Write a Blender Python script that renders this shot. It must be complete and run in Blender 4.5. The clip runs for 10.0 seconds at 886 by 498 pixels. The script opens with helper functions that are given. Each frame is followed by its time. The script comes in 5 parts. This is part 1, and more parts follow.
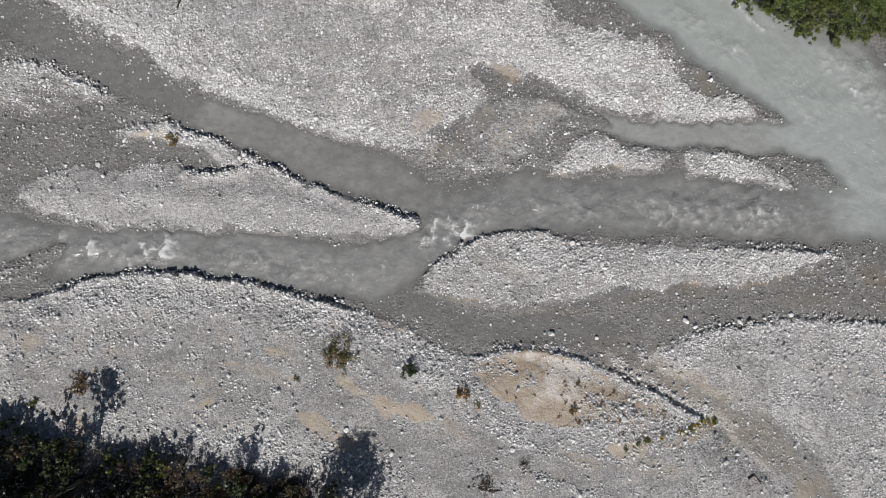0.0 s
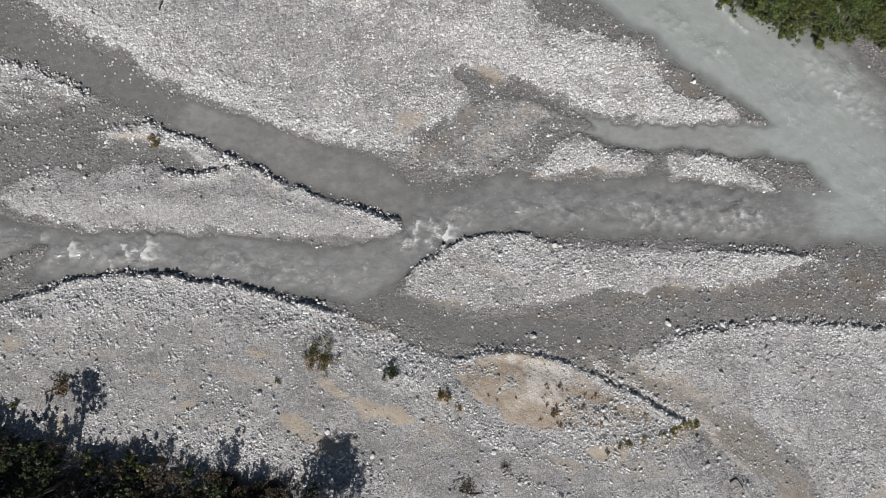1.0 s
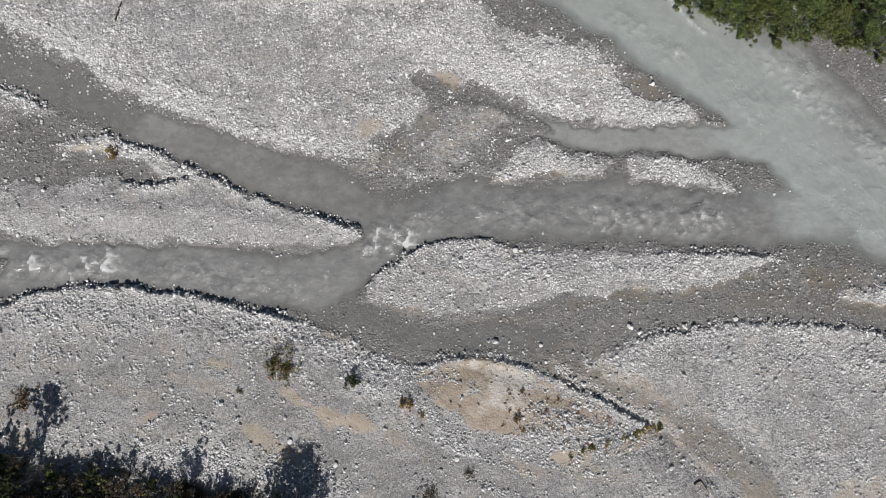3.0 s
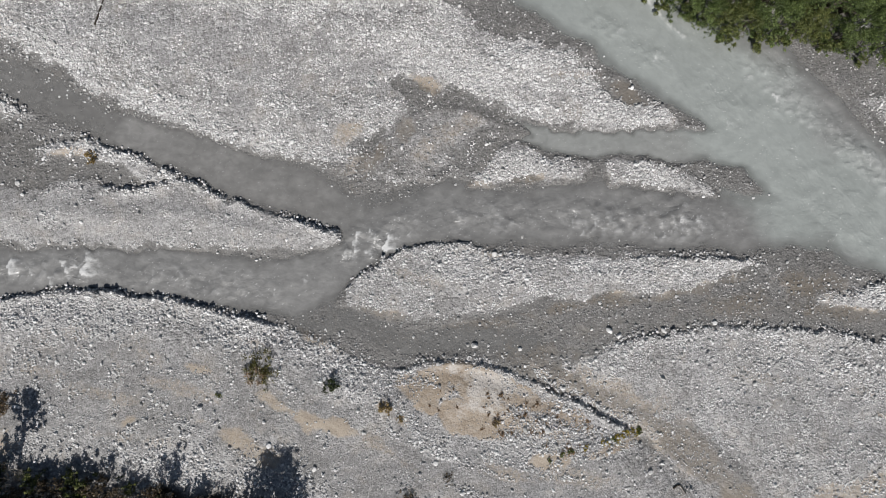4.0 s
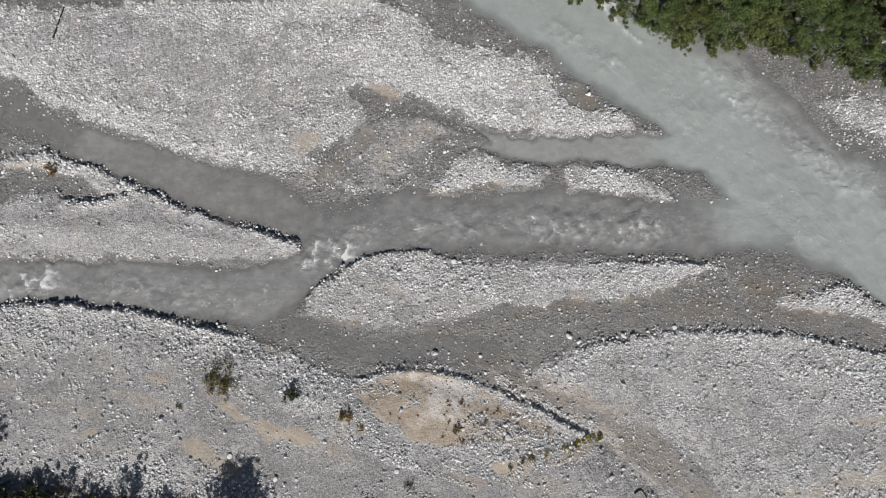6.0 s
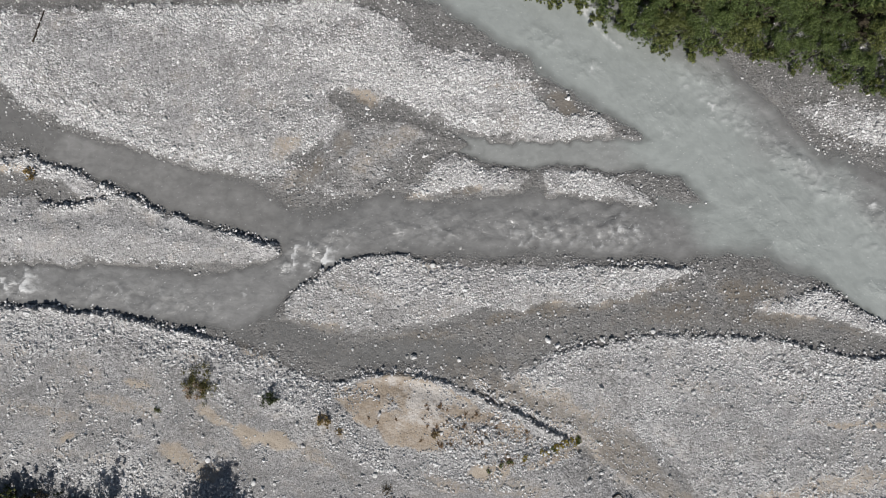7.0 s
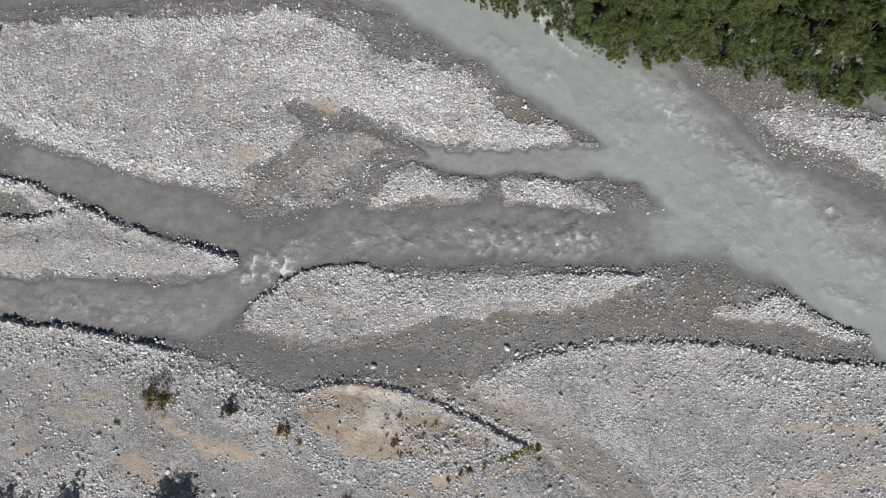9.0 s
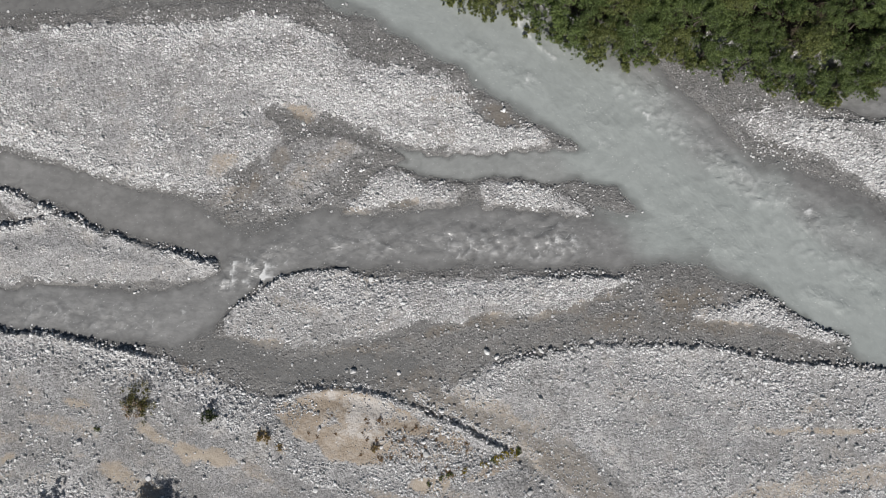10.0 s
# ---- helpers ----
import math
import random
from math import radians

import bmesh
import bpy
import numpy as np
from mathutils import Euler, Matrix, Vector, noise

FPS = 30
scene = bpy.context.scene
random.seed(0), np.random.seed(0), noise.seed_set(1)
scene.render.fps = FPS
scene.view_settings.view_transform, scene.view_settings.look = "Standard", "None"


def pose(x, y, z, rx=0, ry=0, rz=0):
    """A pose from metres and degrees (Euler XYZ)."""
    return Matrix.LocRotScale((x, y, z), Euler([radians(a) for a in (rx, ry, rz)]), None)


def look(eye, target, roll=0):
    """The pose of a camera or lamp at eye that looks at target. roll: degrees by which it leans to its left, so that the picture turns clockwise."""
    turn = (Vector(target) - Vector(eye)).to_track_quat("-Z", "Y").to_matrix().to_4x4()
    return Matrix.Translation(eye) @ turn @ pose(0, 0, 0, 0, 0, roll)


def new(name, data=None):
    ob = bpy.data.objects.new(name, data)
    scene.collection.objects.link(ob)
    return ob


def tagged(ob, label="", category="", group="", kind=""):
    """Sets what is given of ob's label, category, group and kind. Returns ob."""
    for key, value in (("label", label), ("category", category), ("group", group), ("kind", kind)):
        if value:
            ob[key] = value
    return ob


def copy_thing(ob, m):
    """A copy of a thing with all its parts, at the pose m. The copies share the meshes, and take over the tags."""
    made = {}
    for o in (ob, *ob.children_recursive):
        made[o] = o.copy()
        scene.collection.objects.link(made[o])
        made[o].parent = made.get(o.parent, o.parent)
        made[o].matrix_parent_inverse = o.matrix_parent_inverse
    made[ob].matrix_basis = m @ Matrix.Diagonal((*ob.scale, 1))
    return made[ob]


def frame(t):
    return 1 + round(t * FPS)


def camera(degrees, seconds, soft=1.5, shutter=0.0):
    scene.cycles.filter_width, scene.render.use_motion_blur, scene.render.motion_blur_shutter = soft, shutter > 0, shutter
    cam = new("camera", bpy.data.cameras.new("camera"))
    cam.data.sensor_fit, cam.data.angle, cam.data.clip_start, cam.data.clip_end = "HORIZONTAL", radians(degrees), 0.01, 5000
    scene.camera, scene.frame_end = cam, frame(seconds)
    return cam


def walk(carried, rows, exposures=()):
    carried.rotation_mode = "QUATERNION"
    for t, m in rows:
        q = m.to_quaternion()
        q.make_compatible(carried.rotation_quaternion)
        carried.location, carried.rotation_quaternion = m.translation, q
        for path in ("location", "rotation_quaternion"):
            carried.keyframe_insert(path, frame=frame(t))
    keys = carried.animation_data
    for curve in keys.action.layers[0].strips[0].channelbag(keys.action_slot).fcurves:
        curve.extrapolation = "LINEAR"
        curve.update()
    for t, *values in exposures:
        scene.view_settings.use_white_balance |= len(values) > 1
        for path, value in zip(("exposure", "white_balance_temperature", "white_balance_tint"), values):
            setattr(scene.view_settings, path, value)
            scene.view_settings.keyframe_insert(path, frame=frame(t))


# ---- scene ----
cam = camera(74.1, 10.0, soft=0.3)
PATH = [
    (0, (-12.126, -6.312, 78.894), (-12.126, -6.223, 76.896), 0.9),
    (0.5, (-10.874, -6.096, 78.838), (-10.877, -6.008, 76.84), -1.3),
    (1, (-9.591, -5.86, 78.764), (-9.594, -5.774, 76.766), -1.0),
    (1.5, (-8.333, -5.623, 78.701), (-8.337, -5.538, 76.703), -1.9),
    (2, (-7.037, -5.363, 78.644), (-7.039, -5.278, 76.646), -0.3),
    (2.5, (-5.716, -5.11, 78.638), (-5.718, -5.026, 76.639), -1.3),
    (4, (-1.61, -4.448, 78.656), (-1.611, -4.361, 76.658), -0.7),
    (4.5, (-0.229, -4.3, 78.745), (-0.232, -4.21, 76.747), -2.1),
    (5, (1.179, -4.187, 78.766), (1.178, -4.094, 76.768), -1.3),
    (5.5, (2.522, -4.058, 78.81), (2.52, -3.962, 76.812), -2.0),
    (7, (6.546, -3.533, 78.947), (6.548, -3.431, 76.95), 0.4),
    (7.5, (7.913, -3.379, 79.024), (7.913, -3.274, 77.027), -0.8),
    (8, (9.296, -3.197, 79.09), (9.299, -3.09, 77.093), 0.4),
    (8.5, (10.661, -2.99, 79.165), (10.662, -2.881, 77.168), -0.5),
    (9, (11.989, -2.726, 79.207), (11.995, -2.617, 77.21), 1.8),
    (9.5, (13.353, -2.457, 79.245), (13.357, -2.35, 77.248), 0.9),
    (10, (14.792, -2.196, 79.291), (14.798, -2.088, 77.294), 1.4),
]
walk(cam, [(t, look(eye, target, roll)) for t, eye, target, roll in PATH], exposures=[(0, -0.06), (10, -0.08)])

# ---- world, sun ----
SUN_EL, SUN_LEAN = radians(44.5), 0.12
world = bpy.data.worlds.new("sky_world")
scene.world = world
world.use_nodes = True
wn = world.node_tree
sky = wn.nodes.new("ShaderNodeTexSky")
sky.sky_type, sky.sun_disc = "NISHITA", False
sky.sun_elevation, sky.sun_rotation = SUN_EL, math.pi + SUN_LEAN
back = wn.nodes["Background"]
back.inputs["Strength"].default_value = 0.04
wn.links.new(sky.outputs["Color"], back.inputs["Color"])
sun = new("sun", bpy.data.lights.new("sun", "SUN"))
sun.data.energy, sun.data.angle, sun.data.color = 5.0, radians(0.53), (1.0, 0.967, 0.94)
sun.matrix_world = look((-SUN_LEAN * 100, -100, 100 * math.tan(SUN_EL)), (0, 0, 0))


# ---- materials ----
class Nodes:
    """A short way to write a node material."""

    def __init__(self, name):
        self.mat = bpy.data.materials.new(name)
        self.mat.use_nodes = True
        self.t = self.mat.node_tree
        self.bsdf = self.t.nodes["Principled BSDF"]
        self.out = self.t.nodes["Material Output"]

    def put(self, socket, value):
        if isinstance(value, bpy.types.NodeSocket):
            self.t.links.new(value, socket)
        elif value is not None:
            socket.default_value = value

    def math(self, op, a, b=None, c=None, clamp=False):
        n = self.t.nodes.new("ShaderNodeMath")
        n.operation, n.use_clamp = op, clamp
        for s, v in zip(n.inputs, (a, b, c)):
            self.put(s, v)
        return n.outputs[0]

    def mix(self, f, a, b, blend="MIX"):
        n = self.t.nodes.new("ShaderNodeMix")
        n.data_type, n.blend_type = "RGBA", blend
        for s, v in ((n.inputs[0], f), (n.inputs[6], a), (n.inputs[7], b)):
            self.put(s, v)
        return n.outputs[2]

    def place(self, scale=(1, 1, 1), turn=0.0):
        co = self.t.nodes.new("ShaderNodeNewGeometry").outputs["Position"]
        n = self.t.nodes.new("ShaderNodeMapping")
        n.vector_type = "TEXTURE"
        self.put(n.inputs["Vector"], co)
        n.inputs["Rotation"].default_value = (0, 0, turn)
        n.inputs["Scale"].default_value = tuple(1 / s for s in scale)
        return n.outputs[0]

    def noise(self, scale, detail=3.0, rough=0.55, vector=None, distort=0.0):
        n = self.t.nodes.new("ShaderNodeTexNoise")
        n.inputs["Scale"].default_value, n.inputs["Detail"].default_value = scale, detail
        n.inputs["Roughness"].default_value, n.inputs["Distortion"].default_value = rough, distort
        self.put(n.inputs["Vector"], vector if vector else self.place())
        return n.outputs[0]

    def cells(self, scale, feature="F1", vector=None):
        n = self.t.nodes.new("ShaderNodeTexVoronoi")
        n.feature = feature
        n.inputs["Scale"].default_value = scale
        self.put(n.inputs["Vector"], vector if vector else self.place())
        return n

    def span(self, x, lo, hi, a=0.0, b=1.0, smooth=False):
        n = self.t.nodes.new("ShaderNodeMapRange")
        n.interpolation_type = "SMOOTHSTEP" if smooth else "LINEAR"
        for s, v in zip(n.inputs, (x, lo, hi, a, b)):
            self.put(s, v)
        return n.outputs[0]

    def ramp(self, x, *stops):
        n = self.t.nodes.new("ShaderNodeValToRGB")
        e = n.color_ramp.elements
        while len(e) < len(stops):
            e.new(0.5)
        for el, (p, c) in zip(e, stops):
            el.position, el.color = p, (*c, 1)
        self.put(n.inputs[0], x)
        return n.outputs[0]

    def attr(self, name):
        n = self.t.nodes.new("ShaderNodeAttribute")
        n.attribute_name = name
        return n.outputs["Fac"]

    def island(self):
        return self.t.nodes.new("ShaderNodeNewGeometry").outputs["Random Per Island"]

    def chance(self):
        return self.t.nodes.new("ShaderNodeObjectInfo").outputs["Random"]

    def bump(self, height, strength, distance, normal=None):
        n = self.t.nodes.new("ShaderNodeBump")
        n.inputs["Strength"].default_value, n.inputs["Distance"].default_value = strength, distance
        self.put(n.inputs["Height"], height)
        self.put(n.inputs["Normal"], normal)
        return n.outputs[0]

    def surface(self, colour=None, rough=None, normal=None, spec=None):
        self.put(self.bsdf.inputs["Base Color"], colour)
        self.put(self.bsdf.inputs["Roughness"], rough)
        self.put(self.bsdf.inputs["Normal"], normal)
        self.put(self.bsdf.inputs["Specular IOR Level"], spec)
        return self.mat


def ground_material():
    """River gravel: pale and dry, or dark and wet, with silt and sand."""
    n = Nodes("river_gravel")
    fine, mid, tiny = n.cells(7.5), n.cells(3.2), n.cells(13.0)
    smallness = n.math("MINIMUM", n.attr("fine"), 1.0)
    tone = n.math("ADD", n.math("MULTIPLY", fine.outputs["Color"], 0.35), n.math("MULTIPLY", n.mix(n.math("MULTIPLY", smallness, 0.6), mid.outputs["Color"], fine.outputs["Color"]), 0.5))
    tone = n.math("ADD", tone, n.math("MULTIPLY", n.math("SUBTRACT", n.attr("coarse"), n.math("MULTIPLY", n.attr("fine"), 0.8)), 0.22))
    gravel = n.ramp(tone, (0.12, (0.19, 0.188, 0.185)), (0.42, (0.345, 0.341, 0.336)), (0.85, (0.575, 0.57, 0.562)))
    patches = n.noise(0.16, 5, 0.6)
    gravel = n.mix(1.0, gravel, n.ramp(patches, (0.3, (0.84, 0.83, 0.815)), (0.7, (1.09, 1.09, 1.1))), "MULTIPLY")
    clumps = n.noise(1.5, 4, 0.6)
    gravel = n.mix(n.span(smallness, 0, 1, 1.0, 0.4), gravel, n.ramp(clumps, (0.34, (0.76, 0.758, 0.755)), (0.66, (1.16, 1.16, 1.16))), "MULTIPLY")
    warm = n.span(n.noise(0.32, 4, 0.6), 0.5, 0.72, 0.0, 0.26, True)
    gravel = n.mix(warm, gravel, (0.40, 0.345, 0.275, 1))
    grain = n.noise(2.2, 6, 0.65)
    silt = n.ramp(n.noise(0.9, 6, 0.65, n.place((0.4, 1.5, 1.0), radians(-36))), (0.3, (0.29, 0.240, 0.182)), (0.7, (0.45, 0.385, 0.305)))
    edge = n.span(n.math("ADD", n.attr("silt"), n.math("MULTIPLY", n.math("SUBTRACT", grain, 0.5), 1.1)), 0.25, 0.85, 0, 1, True)
    dry = n.mix(n.math("MULTIPLY", edge, 0.84), gravel, silt)
    dune = n.math("ADD", n.noise(0.7, 8, 0.75), n.math("MULTIPLY", n.math("SUBTRACT", n.attr("bleached"), 0.35), 0.2))
    sand = n.ramp(dune, (0.36, (0.30, 0.24, 0.175)), (0.5, (0.38, 0.325, 0.265)), (0.62, (0.49, 0.455, 0.415)))
    dry = n.mix(n.span(n.math("ADD", n.attr("sand"), n.math("MULTIPLY", n.math("SUBTRACT", grain, 0.5), 1.7)), 0.3, 0.75, 0, 0.88, True), dry, sand)
    damp = n.mix(1.0, dry, (0.475, 0.472, 0.462, 1), "MULTIPLY")
    damp = n.mix(n.span(patches, 0.35, 0.65, 0.1, 0.45), damp, n.ramp(n.noise(0.35, 5, 0.65), (0.35, (0.135, 0.134, 0.132)), (0.65, (0.197, 0.191, 0.180))))
    wet = n.span(n.math("ADD", n.attr("wet"), n.math("MULTIPLY", n.math("SUBTRACT", grain, 0.5), 0.65)), 0.15, 0.85, 0, 1, True)
    litter = n.ramp(grain, (0.3, (0.022, 0.017, 0.011)), (0.7, (0.06, 0.048, 0.03)))
    colour = n.mix(n.attr("soil"), n.mix(wet, dry, damp), litter)
    soft = n.math("SUBTRACT", 1.0, n.math("MAXIMUM", n.math("MULTIPLY", n.attr("silt"), 0.8), n.math("MAXIMUM", n.math("MULTIPLY", n.attr("sand"), 0.7), n.math("MULTIPLY", n.attr("fine"), 0.25))))
    relief = n.math("ADD", n.math("MULTIPLY", fine.outputs["Distance"], -0.6), n.math("MULTIPLY", n.math("MULTIPLY", mid.outputs["Distance"], -1.2), n.math("SUBTRACT", 1.0, n.math("MULTIPLY", smallness, 0.8))))
    relief = n.math("ADD", relief, n.math("MULTIPLY", n.math("MULTIPLY", tiny.outputs["Distance"], -0.5), smallness))
    relief = n.math("MULTIPLY", relief, n.math("MULTIPLY", soft, n.span(wet, 0, 1, 1.0, 0.6)))
    normal = n.bump(clumps, 0.6, 0.2, n.bump(relief, 0.8, 0.13))
    return n.surface(colour, n.span(wet, 0, 1, 0.92, 0.5), normal, 0.3)


def stone_material(name, low, mid, high):
    n = Nodes(name)
    tone = n.math("ADD", n.math("MULTIPLY", n.island(), 0.72), n.math("MULTIPLY", n.noise(5.0, 4, 0.6), 0.28))
    col = n.ramp(tone, (0.08, low), (0.45, mid), (0.95, high))
    return n.surface(col, 0.85, n.bump(n.noise(14, 4), 0.5, 0.03), 0.3)


def boulder_material():
    n = Nodes("boulder_limestone")
    tone = n.math("ADD", n.math("MULTIPLY", n.chance(), 0.6), n.math("MULTIPLY", n.noise(3.0, 5, 0.6), 0.4))
    col = n.ramp(tone, (0.15, (0.33, 0.325, 0.31)), (0.5, (0.55, 0.545, 0.53)), (0.85, (0.74, 0.735, 0.72)))
    return n.surface(col, 0.85, n.bump(n.noise(9, 5), 0.6, 0.05), 0.3)


def water_material(name, turn, calm, chop):
    """Milky glacial water: opaque where deep, clearing where it thins out over the bed."""
    n = Nodes(name)
    along = n.place((0.45, 1.0, 1.0), turn)
    wide = n.place((0.75, 1.0, 1.0), turn)
    swirl = n.noise(0.32, 6, 0.62, along, 0.8)
    still = n.attr("still")
    grey = n.mix(still, n.ramp(swirl, (0.3, (0.172, 0.172, 0.167)), (0.7, (0.238, 0.237, 0.229))), n.ramp(swirl, (0.3, (0.202, 0.200, 0.192)), (0.7, (0.252, 0.249, 0.239))))
    green = n.ramp(swirl, (0.3, (0.268, 0.288, 0.274)), (0.7, (0.312, 0.333, 0.318)))
    milk = n.mix(n.attr("glacial"), grey, green)
    rapid = n.attr("rapid")
    # light and shade of the ripples' slopes, multiplied into the water colour
    slope_shading = n.noise(1.1, 5, 0.6, wide, 0.6)
    milk = n.mix(n.span(n.attr("glacial"), 0, 1, 1.0, 0.4), milk, n.ramp(slope_shading, (0.32, (0.83, 0.83, 0.83)), (0.68, (1.14, 1.14, 1.14))), "MULTIPLY")
    curl = n.noise(0.9, 3, 0.5, wide, 0.4)
    crest = n.noise(1.7, 2, 0.5, wide, 0.6)
    surge = n.math("MULTIPLY", curl, 0.8)
    froth = n.math("ADD", n.math("ADD", surge, 0.05), n.math("MULTIPLY", n.math("SUBTRACT", crest, 0.5), 0.35))
    limit = n.span(rapid, 0.0, 1.0, 0.80, 0.37)
    foam = n.span(n.math("SUBTRACT", froth, limit), -0.05, 0.26, 0.0, 0.68, True)
    # short bright glints, painted into the water colour along with the foam
    glint = n.span(n.noise(4.4, 1, 0.5, n.place((0.45, 1.25, 1.0), turn + 0.75)), 0.71, 0.74, 0.0, 0.9, True)
    torn = n.math("ADD", n.attr("breaking"), n.math("MULTIPLY", n.math("SUBTRACT", n.noise(1.3, 6, 0.62, wide, 0.5), 0.5), 1.2))
    froth_head = n.math("MULTIPLY", n.span(torn, 0.12, 0.6, 0.0, 1.0, True), n.span(n.attr("breaking"), 0.03, 0.5, 0.0, 0.95))
    foam = n.math("MAXIMUM", foam, n.math("MINIMUM", froth_head, 0.95))
    aerated = n.math("MULTIPLY", n.attr("chop"), n.span(crest, 0.35, 0.7, 0.1, 1.0))
    foam = n.math("MAXIMUM", foam, n.math("MULTIPLY", aerated, 0.75))
    foam = n.math("MAXIMUM", foam, n.math("MULTIPLY", glint, n.span(rapid, 0.0, 0.4, 0.5, 1.0)))
    colour = n.mix(foam, milk, (0.60, 0.605, 0.595, 1))
    relief = n.math("ADD", n.math("MULTIPLY", n.math("MULTIPLY", surge, n.span(rapid, 0, 1, calm, 1.1)), n.span(still, 0, 1, 1.0, 0.35)), n.math("MULTIPLY", crest, n.span(rapid, 0, 1, chop, 0.16)))
    n.surface(colour, n.span(foam, 0, 1, 0.3, 0.8), n.bump(relief, 0.9, 0.5), 0.5)
    clear = n.t.nodes.new("ShaderNodeBsdfTransparent")
    mix = n.t.nodes.new("ShaderNodeMixShader")
    body = n.math("MAXIMUM", n.attr("body"), foam)
    n.put(mix.inputs[0], body)
    n.t.links.new(clear.outputs[0], mix.inputs[1])
    n.t.links.new(n.bsdf.outputs[0], mix.inputs[2])
    n.t.links.new(mix.outputs[0], n.out.inputs["Surface"])
    return n.mat


def leaf_material(name, dark, mid, light):
    n = Nodes(name)
    tone = n.math("ADD", n.math("MULTIPLY", n.island(), 0.55), n.math("MULTIPLY", n.noise(0.45, 3, 0.6), 0.45))
    # tones spread wide to stand in for sunlit highlights and shaded gaps
    n.surface(n.ramp(tone, (0.27, dark), (0.52, mid), (0.76, light)), 0.5, None, 0.35)
    thin = n.t.nodes.new("ShaderNodeBsdfTranslucent")
    n.put(thin.inputs["Color"], n.ramp(tone, (0.2, mid), (0.8, light)))
    mix = n.t.nodes.new("ShaderNodeMixShader")
    mix.inputs[0].default_value = 0.18
    n.t.links.new(n.bsdf.outputs[0], mix.inputs[1])
    n.t.links.new(thin.outputs[0], mix.inputs[2])
    n.t.links.new(mix.outputs[0], n.out.inputs["Surface"])
    return n.mat


def bark_material(name, dark, light):
    n = Nodes(name)
    grain = n.noise(3.0, 6, 0.7, n.place((4, 4, 0.6)))
    return n.surface(n.ramp(grain, (0.3, dark), (0.7, light)), 0.9, n.bump(grain, 0.6, 0.03), 0.2)


GRAVEL = ground_material()
COBBLE = stone_material("pale_cobbles", (0.25, 0.247, 0.242), (0.50, 0.496, 0.489), (0.80, 0.795, 0.785))
WET_COBBLE = stone_material("wet_cobbles", (0.12, 0.119, 0.115), (0.225, 0.222, 0.216), (0.48, 0.475, 0.465))
SHORE_STONE = stone_material("half_wet_stones", (0.15, 0.149, 0.146), (0.40, 0.397, 0.39), (0.72, 0.715, 0.70))
BOULDER = boulder_material()
STREAM_WATER = water_material("milky_grey_water", radians(-2), 0.20, 0.03)
POOL_WATER = water_material("silty_pool_water", radians(-8), 0.05, 0.02)
RIVER_WATER = water_material("glacial_green_water", radians(-42), 0.10, 0.015)
# green leaves: crown highlights and dark gaps are put into the colour range
GREEN = leaf_material("green_leaves", (0.012, 0.022, 0.006), (0.058, 0.087, 0.023), (0.215, 0.275, 0.085))
OLIVE = leaf_material("olive_leaves", (0.022, 0.031, 0.008), (0.076, 0.095, 0.024), (0.235, 0.25, 0.08))
DUSTY = leaf_material("dusty_willow_leaves", (0.035, 0.036, 0.012), (0.095, 0.092, 0.028), (0.20, 0.175, 0.06))
RUSSET = leaf_material("russet_leaves", (0.05, 0.032, 0.016), (0.12, 0.082, 0.042), (0.21, 0.15, 0.085))
DARK = leaf_material("dark_leaves", (0.020, 0.029, 0.011), (0.040, 0.054, 0.018), (0.072, 0.088, 0.032))
# rusty brown, darkened in the colour for shade the trees only partly cast
RUST = leaf_material("rusty_twigs", (0.04, 0.03, 0.02), (0.085, 0.064, 0.038), (0.15, 0.112, 0.062))
WITHERED = leaf_material("withered_leaves", (0.15, 0.10, 0.055), (0.25, 0.17, 0.10), (0.38, 0.27, 0.17))
YELLOW = leaf_material("yellow_leaves", (0.12, 0.10, 0.012), (0.26, 0.20, 0.02), (0.42, 0.33, 0.05))
STRAW = leaf_material("dry_grass", (0.13, 0.09, 0.035), (0.26, 0.19, 0.08), (0.40, 0.30, 0.14))
BARK = bark_material("grey_bark", (0.05, 0.042, 0.034), (0.15, 0.13, 0.11))
PALE_WOOD = bark_material("bleached_wood", (0.30, 0.27, 0.23), (0.52, 0.48, 0.43))
DARK_WOOD = bark_material("wet_dark_wood", (0.03, 0.025, 0.02), (0.09, 0.075, 0.06))

# ---- the plan of the river bed: outlines of the dry bars, in metres ----
NORTH_BAR = [(-70.3, 32.5), (-64.7, 28.7), (-60.8, 26.8), (-54.5, 23.8), (-49.7, 19.6), (-42.7, 16.6), (-36.5, 15.2), (-29.6, 13.1), (-23.4, 11.5),
             (-20.4, 11.0), (-17.4, 10.6), (-15.2, 11.3), (-13.4, 12.8), (-11.0, 13.8), (-9.0, 15.0), (-7.3, 16.4), (-5.9, 17.9), (-6.0, 19.6),
             (-7.7, 21.3), (-6.6, 22.3), (-4.6, 22.6), (-2.0, 21.4), (-0.5, 20.3), (2.6, 19.1), (5.6, 17.9), (7.5, 16.9), (10.2, 16.0), (14.8, 15.1),
             (22.4, 15.2), (33.6, 15.0), (30.4, 17.4), (26.6, 18.8), (23.2, 18.9), (20.2, 20.6), (18.6, 23.2), (16.5, 26.1), (12.3, 27.9), (7.7, 28.3), (4.6, 29.3),
             (0.9, 32.4), (-3.7, 34.1), (-6.0, 35.5), (-10.7, 35.9), (-13.8, 35.2), (-21.6, 35.2), (-33.2, 35.6), (-41.0, 34.5), (-54.2, 35.3), (-62.1, 37.9)]
